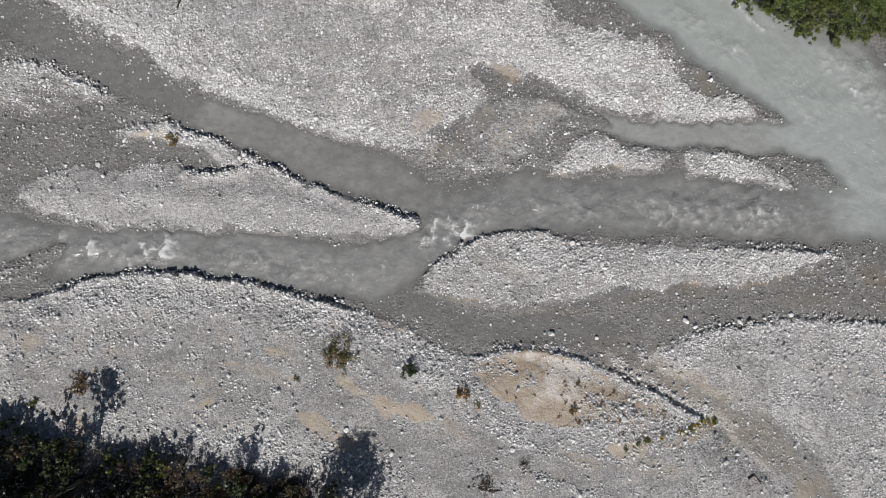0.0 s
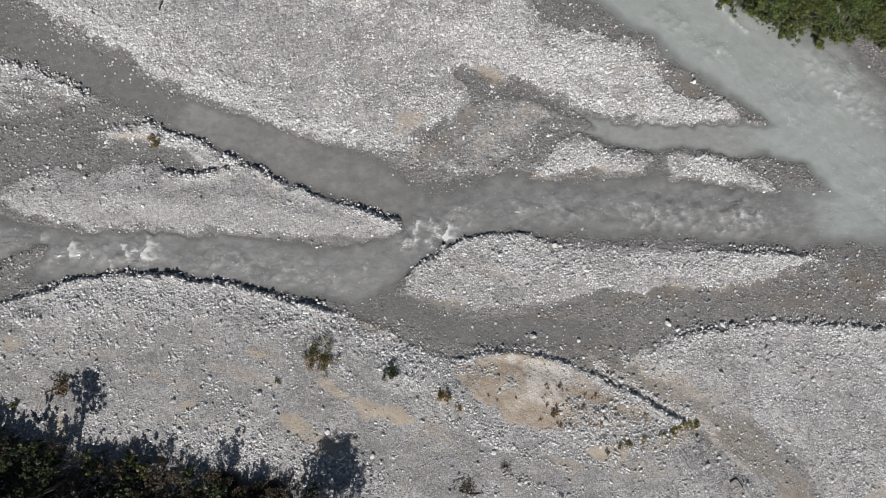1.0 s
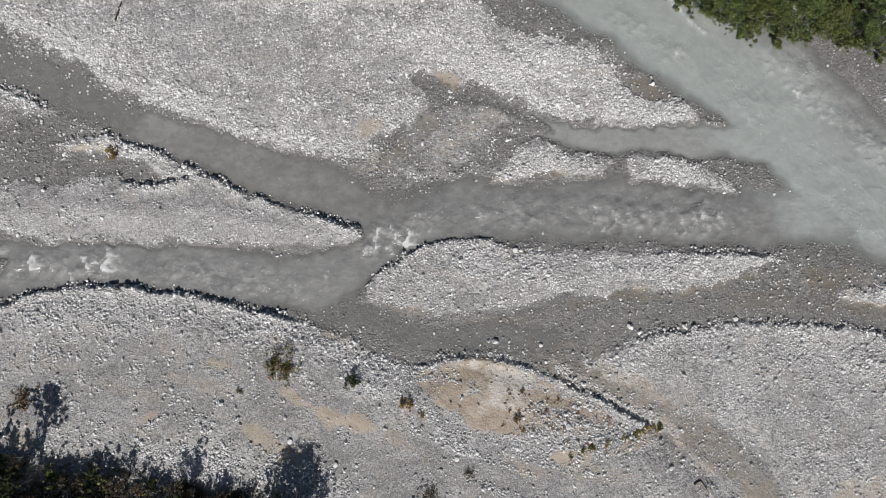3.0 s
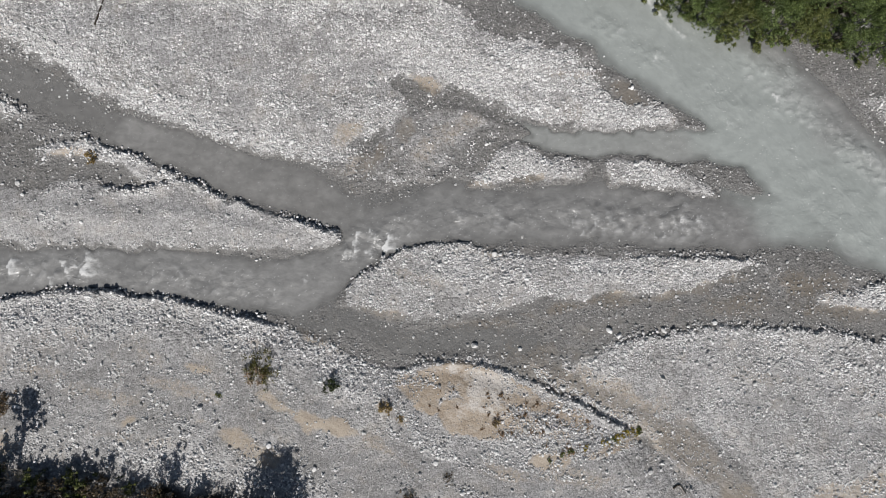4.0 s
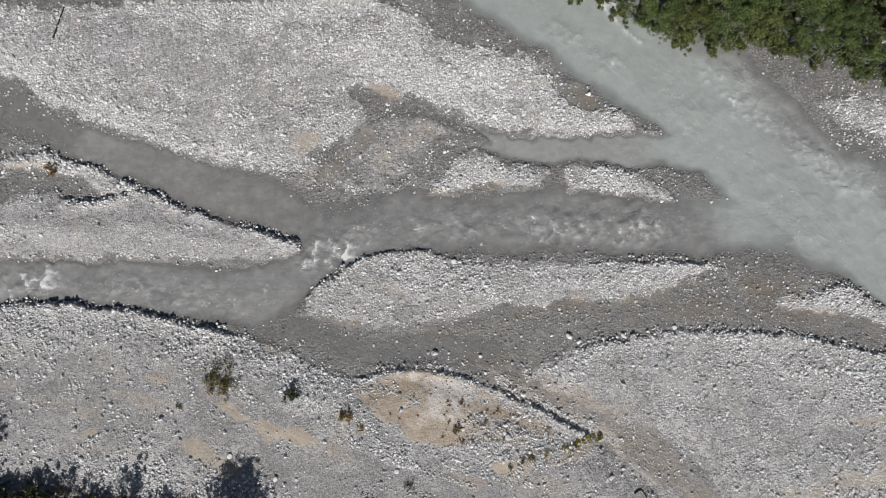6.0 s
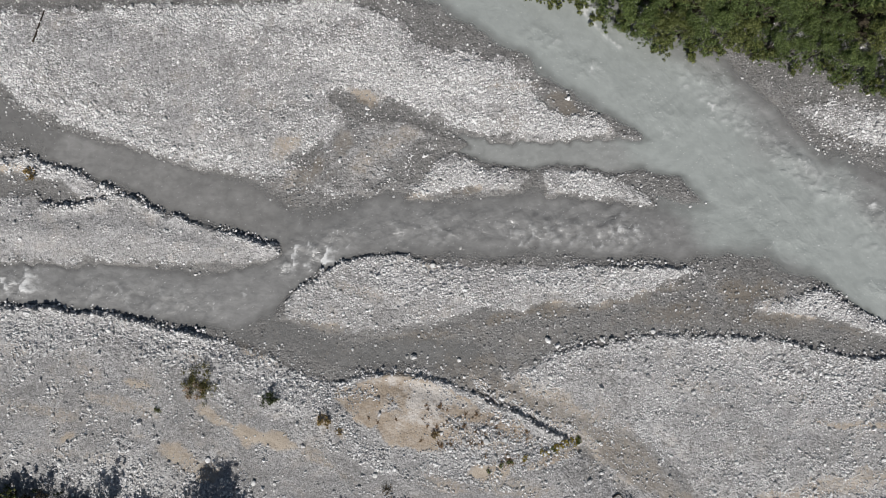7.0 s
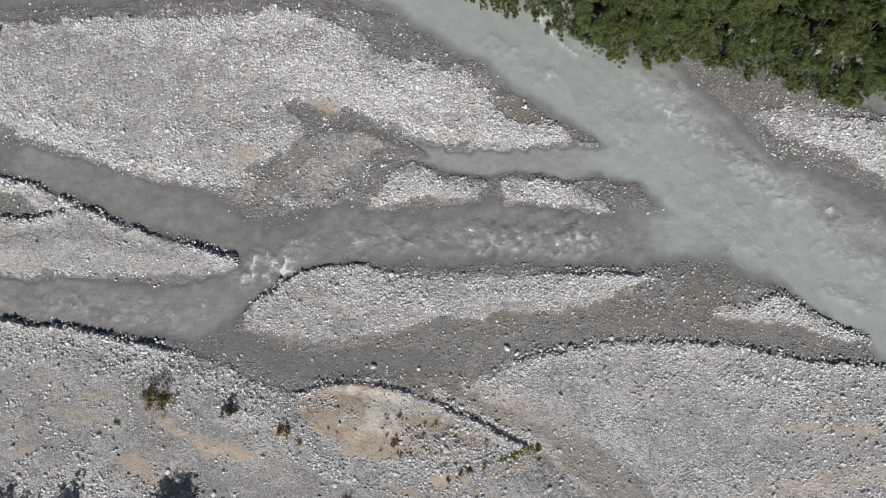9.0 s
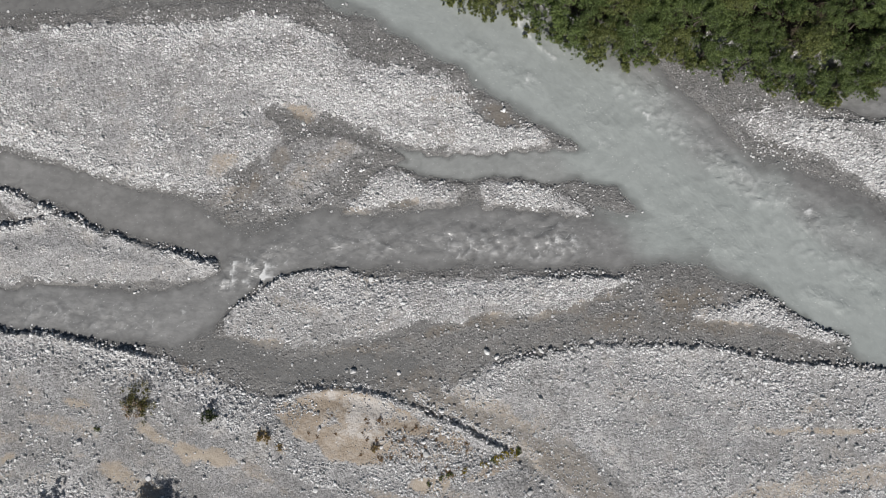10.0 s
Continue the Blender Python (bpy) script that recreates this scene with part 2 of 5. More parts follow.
MID_BAR = [(1.8, 7.4), (2.6, 8.9), (3.6, 10.2), (5.6, 12.5), (7.9, 13.6), (10.5, 13.0), (13.2, 12.0), (16.2, 11.4), (18.7, 10.9), (19.0, 9.6), (18.2, 8.6), (16.4, 8.0), (13.1, 7.7),
           (10.1, 8.0), (7.0, 7.6), (4.0, 7.0)]
MID_BAR_EAST = [(19.8, 11.1), (25.3, 11.2), (29.1, 10.6), (32.2, 9.6), (33.8, 7.9), (35.3, 6.0), (31.3, 6.3), (26.7, 6.8), (23.7, 7.5), (20.7, 8.2), (19.8, 9.6)]
SPIT = [(-9.7, 15.0), (-5.8, 17.8), (-0.5, 18.9), (6.4, 16.7), (10.2, 14.3), (4.8, 14.0), (1.7, 11.7), (-0.6, 8.9), (-5.1, 7.9), (-9.7, 8.2), (-12.4, 10.4)]
WEST_BAR = [(-65.0, 7.0), (-62.3, 8.0), (-56.9, 7.5), (-53.9, 8.7), (-50.1, 8.8), (-47.0, 7.7), (-44.7, 7.1), (-41.7, 7.6), (-38.6, 8.4), (-35.6, 8.3),
            (-31.7, 6.5), (-26.3, 4.6), (-20.2, 2.5), (-15.4, 1.2), (-17.1, -0.4), (-20.8, -1.4), (-26.2, -1.5), (-35.3, -1.0), (-49.0, -0.7), (-56.6, -1.1),
            (-60.5, -0.2), (-67.0, 1.2), (-70.6, 3.3), (-68.6, 6.0)]
NORTHWEST_BAR = [(-84, 22.5), (-77.5, 22.2), (-72.9, 22.0), (-69.0, 22.1), (-65.0, 20.9), (-60.5, 18.8), (-57.3, 17.3), (-60.4, 16.2), (-63.8, 15.4), (-67.6, 14.6), (-72.3, 15.0),
                 (-77.2, 14.6), (-84, 14)]
TUFT_BAR = [(-57.2, 12.9), (-54.9, 13.7), (-49.5, 14.1), (-47.2, 13.1), (-42.6, 12.0), (-41.8, 10.9), (-38.7, 9.8), (-36.3, 8.7), (-40.9, 8.0), (-42.8, 8.2),
            (-45.5, 9.7), (-49.4, 11.1), (-56.3, 11.4)]
CENTRE_BAR = [(-15.4, -8.4), (-13.9, -5.8), (-10.9, -3.4), (-7.2, -1.1), (-1.9, -0.2), (2.7, -0.2), (7.2, -1.2), (17.8, -1.5), (23.9, -1.7), (29.9, -1.9),
              (36.8, -2.2), (41.0, -2.9), (37.1, -3.9), (34.0, -6.2), (28.7, -7.2), (21.1, -7.6), (13.6, -8.3), (6.8, -9.5), (2.2, -10.5), (-2.0, -11.0), (-5.3, -10.8),
              (-8.6, -9.9), (-12.3, -9.2)]
SOUTH_BANK = [(-150, -14), (-101.6, -13.5), (-82.8, -10.9), (-71.4, -10.3), (-66.9, -9.8), (-63.1, -9.0), (-59.4, -7.4), (-53.4, -6.4), (-48.8, -6.4), (-42.7, -6.9),
              (-38.1, -7.4), (-33.6, -8.4), (-29.0, -9.8), (-22.1, -11.1), (-18.3, -12.7), (-16.8, -13.8), (-12.2, -15.5), (-8.4, -16.6), (-5.4, -16.2),
              (-0.9, -15.7), (4.4, -16.5), (8.2, -17.6), (13.7, -19.8), (17.8, -21.7), (21.7, -24.3), (24.0, -25.6), (26.6, -27.2), (29.9, -29.4),
              (32.9, -32.5), (34.4, -35.4), (36.6, -43.4), (37.9, -90), (-150, -90)]
EAST_BAR = [(10.8, -15.1), (15.6, -14.6), (21.7, -13.5), (26.9, -12.3), (34.5, -11.3), (40.5, -11.4), (47.1, -11.8), (53.4, -12.5), (60.8, -14.2), (73.3, -15.7),
            (86.7, -18.6), (104.9, -24.3), (150, -30), (150, -90), (41.6, -90), (43.3, -43.3), (40.4, -36.0), (38.1, -32.4), (34.4, -28.8), (29.9, -25.9), (25.4, -23.4),
            (19.4, -20.9), (13.4, -18.0)]
TAIL_BAR = [(48.4, -7.3), (53.0, -6.1), (57.6, -5.7), (60.5, -7.1), (64.1, -9.4), (69.2, -12.0), (64.7, -11.7), (59.5, -10.4), (53.6, -9.4), (49.1, -8.6)]
FAR_BAR = [(55.6, 19.4), (58.8, 20.6), (62.8, 19.2), (68.9, 18.6), (75.5, 17.3), (89.2, 14.6), (91.4, -6.1), (82.9, 1.0), (74.8, 7.3), (69.9, 11.3), (65.5, 13.9), (61.4, 15.2), (57.6, 16.4)]
SWALE = [(8.5, -15.4), (13.5, -15.8), (19.5, -18.6), (26.0, -20.6), (31.6, -23.2), (36.6, -26.2), (41.0, -30.4), (44.0, -35.4), (47.5, -43.3), (47, -90), (33, -90), (33.5, -43.4), (32.0, -36),
         (30.4, -33), (27, -29.0), (23.8, -25.6), (20.0, -23.2), (15.5, -20.8), (11.0, -18.6)]
FOREST_BANK = [(6, 52), (14, 42), (19, 38.5), (24, 36), (29.5, 35.0), (35, 32.0), (42, 30.5), (49, 29.5), (58, 28.4), (66, 26.2), (76, 25.2), (90, 24), (150, 22), (150, 90), (6, 90)]
# outline, height, width of the rise
TOE = [(-6.5, -15.6), (-3.5, -15.0), (-0.9, -14.6), (4.7, -15.3), (8.7, -16.4), (14.3, -18.6), (18.4, -20.6), (22.4, -23.3), (21.6, -24.8), (13.5, -20.2), (4.2, -17.0), (-4.5, -16.6)]
SHOAL = [(-71.6, -6.1), (-67.1, -3.8), (-63.2, -3.1), (-64.8, -5.6), (-68.6, -7.9), (-74.8, -9.0), (-78, -8)]
BARS = [(NORTH_BAR, 0.55, 6.0), (MID_BAR, 0.38, 3.0), (MID_BAR_EAST, 0.34, 3.0), (SPIT, 0.045, 4.0), (WEST_BAR, 0.8, 5.5), (NORTHWEST_BAR, 0.26, 3.0), (TUFT_BAR, 0.62, 2.5),
        (CENTRE_BAR, 0.46, 5.0), (SOUTH_BANK, 0.9, 5.0), (EAST_BAR, 0.44, 6.0), (TAIL_BAR, 0.42, 3.5), (FAR_BAR, 0.5, 4.0), (SHOAL, 0.12, 2.0), (TOE, 0.2, 1.2), (SWALE, 0.21, 3.0), (FOREST_BANK, 1.4, 3.0)]
# undercut banks
CUTS_FIRST = [[(-38.6, 8.7), (-35.6, 8.5), (-31.7, 6.7), (-26.3, 4.9), (-20.2, 2.7), (-15.2, 1.0)], [(-46.8, 7.4), (-43.7, 7.2), (-41.1, 7.6), (-38.6, 8.3)],
              [(-50.8, 14.3), (-47.7, 13.5), (-44.6, 12.3), (-41.6, 11.3)], [(-13.2, -4.6), (-10.9, -3.4), (-7.2, -0.9), (-1.9, -0.1), (4.2, -0.1)],
              [(29.9, -1.9), (36.8, -2.2), (41.3, -2.6)], [(-63.1, -8.8), (-59.4, -7.2), (-53.4, -6.2), (-48.8, -6.4), (-41.2, -7.1), (-33.6, -8.4), (-25.9, -10.4)],
              [(-66.9, -9.8), (-66.4, -11.7), (-64.8, -13.2)],
              [(-4.7, -16.1), (-0.9, -15.7), (4.4, -16.5), (8.2, -17.6), (13.7, -19.8), (17.8, -21.7), (21.7, -24.3)]]
CUTS_SECOND = [[(22.4, -13.4), (26.9, -12.2), (34.5, -11.1), (40.5, -11.3), (47.1, -11.8), (53.4, -12.5), (60.8, -14.2), (73.3, -15.7)],
               [(56.0, -5.7), (57.6, -5.6), (60.5, -6.9), (64.1, -9.3), (69.9, -12.4)], [(68.1, 18.8), (75.5, 17.3)], [(-71.5, 22.3), (-66.1, 21.0), (-62.5, 19.9), (-58.4, 18.0)]]
CUTS = CUTS_FIRST + CUTS_SECOND
# centre line, half width, depth
RIVER = [(-30, 63), (-5.4, 51.0), (10.2, 41.7), (20.3, 34.2), (30.5, 27.0), (41.2, 18.6), (50.6, 9.0), (62.4, 1.2), (78.0, -10.0), (97.2, -23.4), (150, -33)]
STREAMS_FIRST = [
                 ([(-150, 4), (-87.1, -1.1), (-71.8, -2.3), (-61.8, -4.0), (-51.2, -3.4), (-39.8, -4.0), (-29.1, -5.2), (-22.2, -6.0), (-17.0, -3.6), (-12.5, -1.0), (-7.2, 1.9)], 4.6, 0.5),
                 ([(-12.5, -0.5), (-7.2, 2.4), (4.1, 3.6), (15.5, 3.7), (26.9, 3.2), (40.6, 2.5), (50.5, 3.4)], 5.4, 0.45),
                 ([(-150, 50), (-85.0, 32.3), (-68.5, 25.9), (-57.5, 21.0), (-47.3, 16.6), (-39.6, 13.6)], 3.4, 0.17),
                 ([(-43, 14.8), (-35, 11.8), (-29.5, 9.8), (-22.8, 7.2), (-17.4, 5.2), (-14.5, 3.4)], 5.0, 0.4),
                 ([(11.0, 14.4), (19.3, 13.7), (26.9, 13.3), (34.5, 13.2), (40.6, 12.0)], 3.4, 0.7)]
STREAMS_SECOND = [([(-29.1, -7.0), (-22, -8.8), (-12, -11.6), (0.6, -13.0), (8.9, -13.4)], 3.4, 0.08), ([(-16, 3), (-8, 5.5), (0, 5.0)], 4.0, 0.14),
                  ([(-150, 52), (-64.4, 40.3), (-52.7, 38.4), (-37.1, 38.3), (-21.5, 39.4), (-4.4, 38.9), (4.8, 36.3), (14.0, 33.6)], 2.6, 0.2),
                  ([(67, 22.4), (70.0, 21.6), (75.7, 20.6), (85.6, 18.6), (100.3, 14.4), (150, 10)], 2.4, 0.5),
                  ([(46, 19), (52.0, 13.0), (60, 9.0), (68, 5.0), (78, -2), (90, -14)], 5.5, 0.34), (RIVER, 9.4, 1.3)]
STREAMS = STREAMS_FIRST + STREAMS_SECOND


# ---- fields over the plan ----
def smooth_line(pts, closed, steps=4):
    """A round curve through the corners of an outline."""
    p = np.array(pts, float)
    n = len(p)
    ends = n if closed else n - 1
    t = np.linspace(0, 1, steps, endpoint=False)[:, None]
    out = []
    for i in range(ends):
        a, b, c, d = (p[(i + k) % n] if closed else p[min(max(i + k, 0), n - 1)] for k in (-1, 0, 1, 2))
        out.append(0.5 * (2 * b + (c - a) * t + (2 * a - 5 * b + 4 * c - d) * t ** 2 + (3 * b - a - 3 * c + d) * t ** 3))
    if not closed:
        out.append(p[-1:])
    return np.concatenate(out)


X0, X1, Y0, Y1, STEP = -92.0, 104.0, -58.0, 60.0, 0.5
GX, GY = np.meshgrid(np.arange(X0, X1 + 0.1, STEP), np.arange(Y0, Y1 + 0.1, STEP))


def distance_field(line, closed):
    """How far each place of the plan lies from a line; inside a closed one it counts above zero, outside below."""
    best = np.full(GX.shape, 1e9)
    inside = np.zeros(GX.shape, bool)
    ends = np.roll(line, -1, axis=0) if closed else line[1:]
    for (ax, ay), (bx, by) in zip(line, ends):
        dx, dy = bx - ax, by - ay
        t = np.clip(((GX - ax) * dx + (GY - ay) * dy) / max(dx * dx + dy * dy, 1e-9), 0, 1)
        best = np.minimum(best, (GX - ax - t * dx) ** 2 + (GY - ay - t * dy) ** 2)
        if closed and ay != by:
            inside ^= ((ay > GY) != (by > GY)) & (GX < dx * (GY - ay) / dy + ax)
    best = np.sqrt(best)
    return np.where(inside, best, -best) if closed else best


def sample(field, x, y):
    u = np.clip((x - X0) / STEP, 0, field.shape[1] - 1.001)
    v = np.clip((y - Y0) / STEP, 0, field.shape[0] - 1.001)
    i, j = u.astype(int), v.astype(int)
    u, v = u - i, v - j
    return (field[j, i] * (1 - u) + field[j, i + 1] * u) * (1 - v) + (field[j + 1, i] * (1 - u) + field[j + 1, i + 1] * u) * v


TABLE = np.random.RandomState(7).rand(256, 256)


def wobble(x, y, size, seed=0, octaves=3):
    """Soft noise between about -1 and 1, with lumps of that size."""
    total, weight, amount = 0.0, 0.0, 1.0
    for k in range(octaves):
        u, v = x / size + 37.3 * (seed + k), y / size + 91.7 * (seed + k)
        i, j = np.floor(u).astype(int), np.floor(v).astype(int)
        u, v = u - i, v - j
        u, v = u * u * (3 - 2 * u), v * v * (3 - 2 * v)
        a, b = TABLE[j & 255, i & 255], TABLE[j & 255, (i + 1) & 255]
        c, d = TABLE[(j + 1) & 255, i & 255], TABLE[(j + 1) & 255, (i + 1) & 255]
        total = total + amount * (((a * (1 - u) + b * u) * (1 - v) + (c * (1 - u) + d * u) * v) * 2 - 1)
        weight += amount
        amount *= 0.5
        size *= 0.5
    return total / weight * 1.6


def ease(x, lo, hi):
    t = np.clip((x - lo) / (hi - lo), 0, 1)
    return t * t * (3 - 2 * t)


BAR_FIELDS = [(distance_field(smooth_line(p, True), True), h, w) for p, h, w in BARS]
CUT_FIELD = np.minimum.reduce([distance_field(smooth_line(p, False), False) for p in CUTS])
STREAM_FIELDS = [(distance_field(smooth_line(p, False), False), w, d) for p, w, d in STREAMS]
FOREST_FIELD, SOUTH_FIELD, FAN_FIELD = BAR_FIELDS[-1][0], BAR_FIELDS[8][0], BAR_FIELDS[3][0]
MILKY = [(-30, 60), (-5.8, 47.8), (9.0, 38.5), (19.0, 31.8), (28.8, 25.0), (39.0, 16.4), (48.4, 6.2), (61.0, -0.8), (77.0, -11.9), (97.2, -25.0), (150, -35)]
MILKY_FIELD = distance_field(smooth_line(MILKY, False), False)


def land(x, y):
    """Height of the ground, and how far inside a dry bar the place lies."""
    steep = np.exp(-(sample(CUT_FIELD, x, y) / 1.3) ** 2)
    knoll = np.where((y < -14) & (x > -6) & (x < 12), 0.35, 1.0)
    edge = (0.42 * wobble(x, y, 4.5, 1) + 0.42 * wobble(x, y, 1.3, 2, 3)) * (1 - 0.5 * steep) * (0.4 + 0.6 * knoll) + 0.26 * knoll * steep * wobble(x, y, 0.75, 4, 2)
    crumble = np.where(knoll < 1, 0.6, 0.85) + 0.30 * knoll * wobble(x, y, 2.2, 11, 2)
    soft_side = np.clip(0.55 + 0.6 * wobble(x, y, 9.0, 3, 2), 0, 1)
    z, inner = np.zeros_like(x), np.full_like(x, -50.0)
    for field, h, w in BAR_FIELDS:
        d = sample(field, x, y) + edge
        cut = steep if w > 1.5 else 0.0
        lip = 0.19 * np.clip(d / (0.5 + 1.5 * (1 - cut) * soft_side), 0, 1)
        z = np.maximum(z, lip + (h - 0.19) * (cut * crumble * ease(d, 0.0, 0.25 + 0.37 * knoll) + (1 - cut) * ease(d, 0, w)))
        inner = np.maximum(inner, d)
    bed = 0.05 + 0.075 * wobble(x, y, 6.0, 5) + 0.02 * wobble(x, y, 0.9, 6, 2)
    carve = np.zeros_like(x)
    for field, w, d in STREAM_FIELDS:
        s = sample(field, x, y) + 0.9 * wobble(x, y, 5.0, 8)
        carve = np.maximum(carve, d * (1 - ease(s, 0.35 * w, w)))
    z = z + bed - carve * (1 - ease(inner, -0.9, 0.3))
    dry = ease(inner, 0.5, 4.0)
    z = z + dry * (0.16 * wobble(x, y, 7.0, 9) + 0.05 * wobble(x, y, 1.6, 10, 2))
    z = z + 3.0 * ease(-y + 0.1 * x, 36, 52) * ease(-x, 5, 30)
    return z, inner


def blobs(x, y, spots, rough=0.35, core=0.55):
    """Soft patches: centre, half length, half width, turn in degrees, strength."""
    out = np.zeros_like(x)
    ragged = rough * wobble(x, y, 2.4, 14)
    for cx, cy, a, b, turn, power in spots:
        c, s = math.cos(radians(turn)), math.sin(radians(turn))
        u, v = (x - cx) * c + (y - cy) * s, (y - cy) * c - (x - cx) * s
        r = np.sqrt((u / a) ** 2 + (v / b) ** 2) + ragged
        out = np.maximum(out, power * (1 - ease(r, core, 1.15 if core > 0.3 else 1.5)))
    return out


def strokes(x, y, lines):
    """Soft ragged bands along lines: points, half width, strength."""
    out = np.zeros_like(x)
    ragged = wobble(x, y, 2.0, 15)
    for pts, half, power in lines:
        d = sample(distance_field(smooth_line(pts, False), False), x, y) + 0.35 * half * ragged
        out = np.maximum(out, power * (1 - ease(d, 0.25 * half, 1.25 * half)))
    return out


# runnels that drain the north bar, dark and wet, and the pale arcs of fine gravel between them
RUNNELS = [([(-5.8, 18.2), (-2.0, 18.9), (1.8, 18.4), (5.6, 16.9), (8.7, 15.3), (11.7, 13.6)], 1.3, 1.0), ([(8.7, 15.1), (5.2, 14.4), (2.9, 13.1), (1.0, 11.0), (-1.3, 8.7)], 1.2, 1.0),
           ([(-5.1, 18.4), (-5.8, 15.7), (-8.9, 13.4), (-11.2, 11.1), (-12.7, 8.8)], 1.7, 0.45), ([(-7.7, 21.2), (-5.0, 20.3), (-2.0, 20.4), (1.0, 19.4)], 1.0, 0.7),
           ([(19.4, 12), (19.3, 10), (19.2, 7)], 0.9, 0.6)]
PALE_ARCS = [([(-0.5, 16.4), (2.6, 16.9), (6.0, 16.2)], 0.8, 0.6), ([(-5.1, 12.4), (-2.0, 13.7), (1.0, 14.6)], 1.5, 0.55), ([(-6.5, 9.8), (-4, 11.0), (-2.5, 11.2)], 1.2, 0.4)]
SILT_FIRST = [(-17.6, -24.0, 5.5, 1.2, -14, 1), (-22.0, -22.2, 5.0, 1.0, -30, 0.8), (-14.5, -24.8, 3.0, 0.9, -10, 0.8), (-27.5, -26.4, 5.0, 1.7, -22, 0.8), (-24.6, -28.0, 4.0, 1.7, -30, 0.7), (-19.7, -23.3, 3.4, 1.3, -24, 1),
              (-34.1, -16.7, 2.6, 0.7, -15, 0.8), (-33.5, -23.6, 3.0, 0.8, -10, 0.6), (-42.9, -23.6, 2.0, 0.8, 30, 0.8), (-59.4, -26.2, 2.6, 1.6, 10, 0.9),
              (-18.5, -13.2, 3.5, 0.9, -25, 0.7), (-13.7, 15.3, 3.6, 1.4, 22, 0.62), (-16.0, 13.2, 1.6, 1.4, 0, 0.5), (-4.0, 21.2, 3.0, 1.1, -40, 0.9), (32.5, -28.2, 9.0, 2.6, -44, 0.6),
              (22.5, -20.9, 8.0, 1.4, -30, 0.6), (28, -25.0, 7, 1.2, -38, 0.6)]
SILT_SECOND = [(13.5, -17.0, 5.0, 1.5, -35, 0.7), (39.0, -37, 7.0, 3.0, -62, 0.8), (10.2, 8.3, 3.2, 0.8, 5, 0.8), (3.0, 7.6, 3.0, 0.8, -5, 0.6),
               (-51.5, 12.1, 3.6, 0.7, 5, 0.7), (-66, -16, 3.5, 1.4, 0, 0.6), (63.0, -20.6, 3.0, 1.0, 10, 0.5), (54.0, -20.0, 4.0, 0.8, -10, 0.4),
               (53.0, -9.3, 5.0, 0.7, -6, 0.7), (24, -8.0, 10, 0.7, 8, 0.6)]
SILT_THIRD = [(36.5, -5.2, 6, 0.9, 12, 0.6), (23.0, 20.4, 3.0, 1.2, -35, 0.8), (-9.5, -21.8, 1.6, 1.1, -30, 0.9), (-7.0, -23.5, 1.8, 0.8, -40, 0.7),
              (6.5, -30.5, 5.0, 1.4, -10, 0.55), (-24, -1.0, 6, 0.9, 5, 0.3), (5.2, -1.8, 4.0, 0.9, -10, 0.6), (-4.5, -5.0, 5.0, 1.4, -15, 0.45),
              (-50, -12.0, 3.0, 1.4, 0, 0.45), (-40, -15.5, 4, 1.6, -20, 0.45), (45.0, -5.0, 7.0, 2.6, -5, 0.3), (-8.5, 10.8, 3.0, 1.6, 35, 0.4),
              (40, -8.6, 12, 2.2, 2, 0.45), (19, -11.6, 9, 1.6, 6, 0.4)]
SILT_FOURTH = [(16, -8.6, 9, 0.9, 12, 0.7), (3.5, -11.2, 8, 0.9, 2, 0.6), (31, -6.8, 6, 0.8, 8, 0.7), (-10, -9.6, 4, 0.8, -12, 0.6), (-47, -0.9, 8, 0.7, 0, 0.25),
               (59, -10.6, 5, 0.8, -14, 0.6), (-12.0, 9.0, 3.4, 1.4, 40, 0.45), (-56, -17, 8, 1.6, -8, 0.5),
               (-46, -20, 8, 1.4, -14, 0.5), (-36, -19.5, 7, 1.2, -20, 0.5), (-27, -13.4, 6, 1.0, -18, 0.5), (-40, -26, 6, 1.2, -12, 0.5),
               (16, -31, 8, 1.6, -10, 0.5)]
SILT_FIFTH = [(17.5, 22.7, 6, 1.1, -4, 0.5), (9.0, 25.0, 5, 0.7, -6, 0.35), (22.0, 19.2, 5, 0.6, -6, 0.3), (12.2, -28.7, 3.2, 1.0, 5, 0.9), (0.5, 15.6, 5, 1.5, 15, 0.5), (-3.5, 12.5, 4, 2.0, 30, 0.5), (46, -5.5, 6, 2.6, -8, 0.75), (51, -9.6, 6, 1.4, -8, 0.6), (38, -8.6, 10, 2.0, 2, 0.6), (-10.5, 11.6, 4, 1.8, 40, 0.7), (-13.2, 10.2, 3, 1.4, 20, 0.6), (-6.6, 15.0, 3, 1.4, 60, 0.6), (12, -14.6, 5, 1.4, -10, 0.6), (-8, -13.2, 6, 1.6, -16, 0.4), (-10, -27, 6, 1.0, -30, 0.5), (40, -18, 8, 1.2, -10, 0.4)]
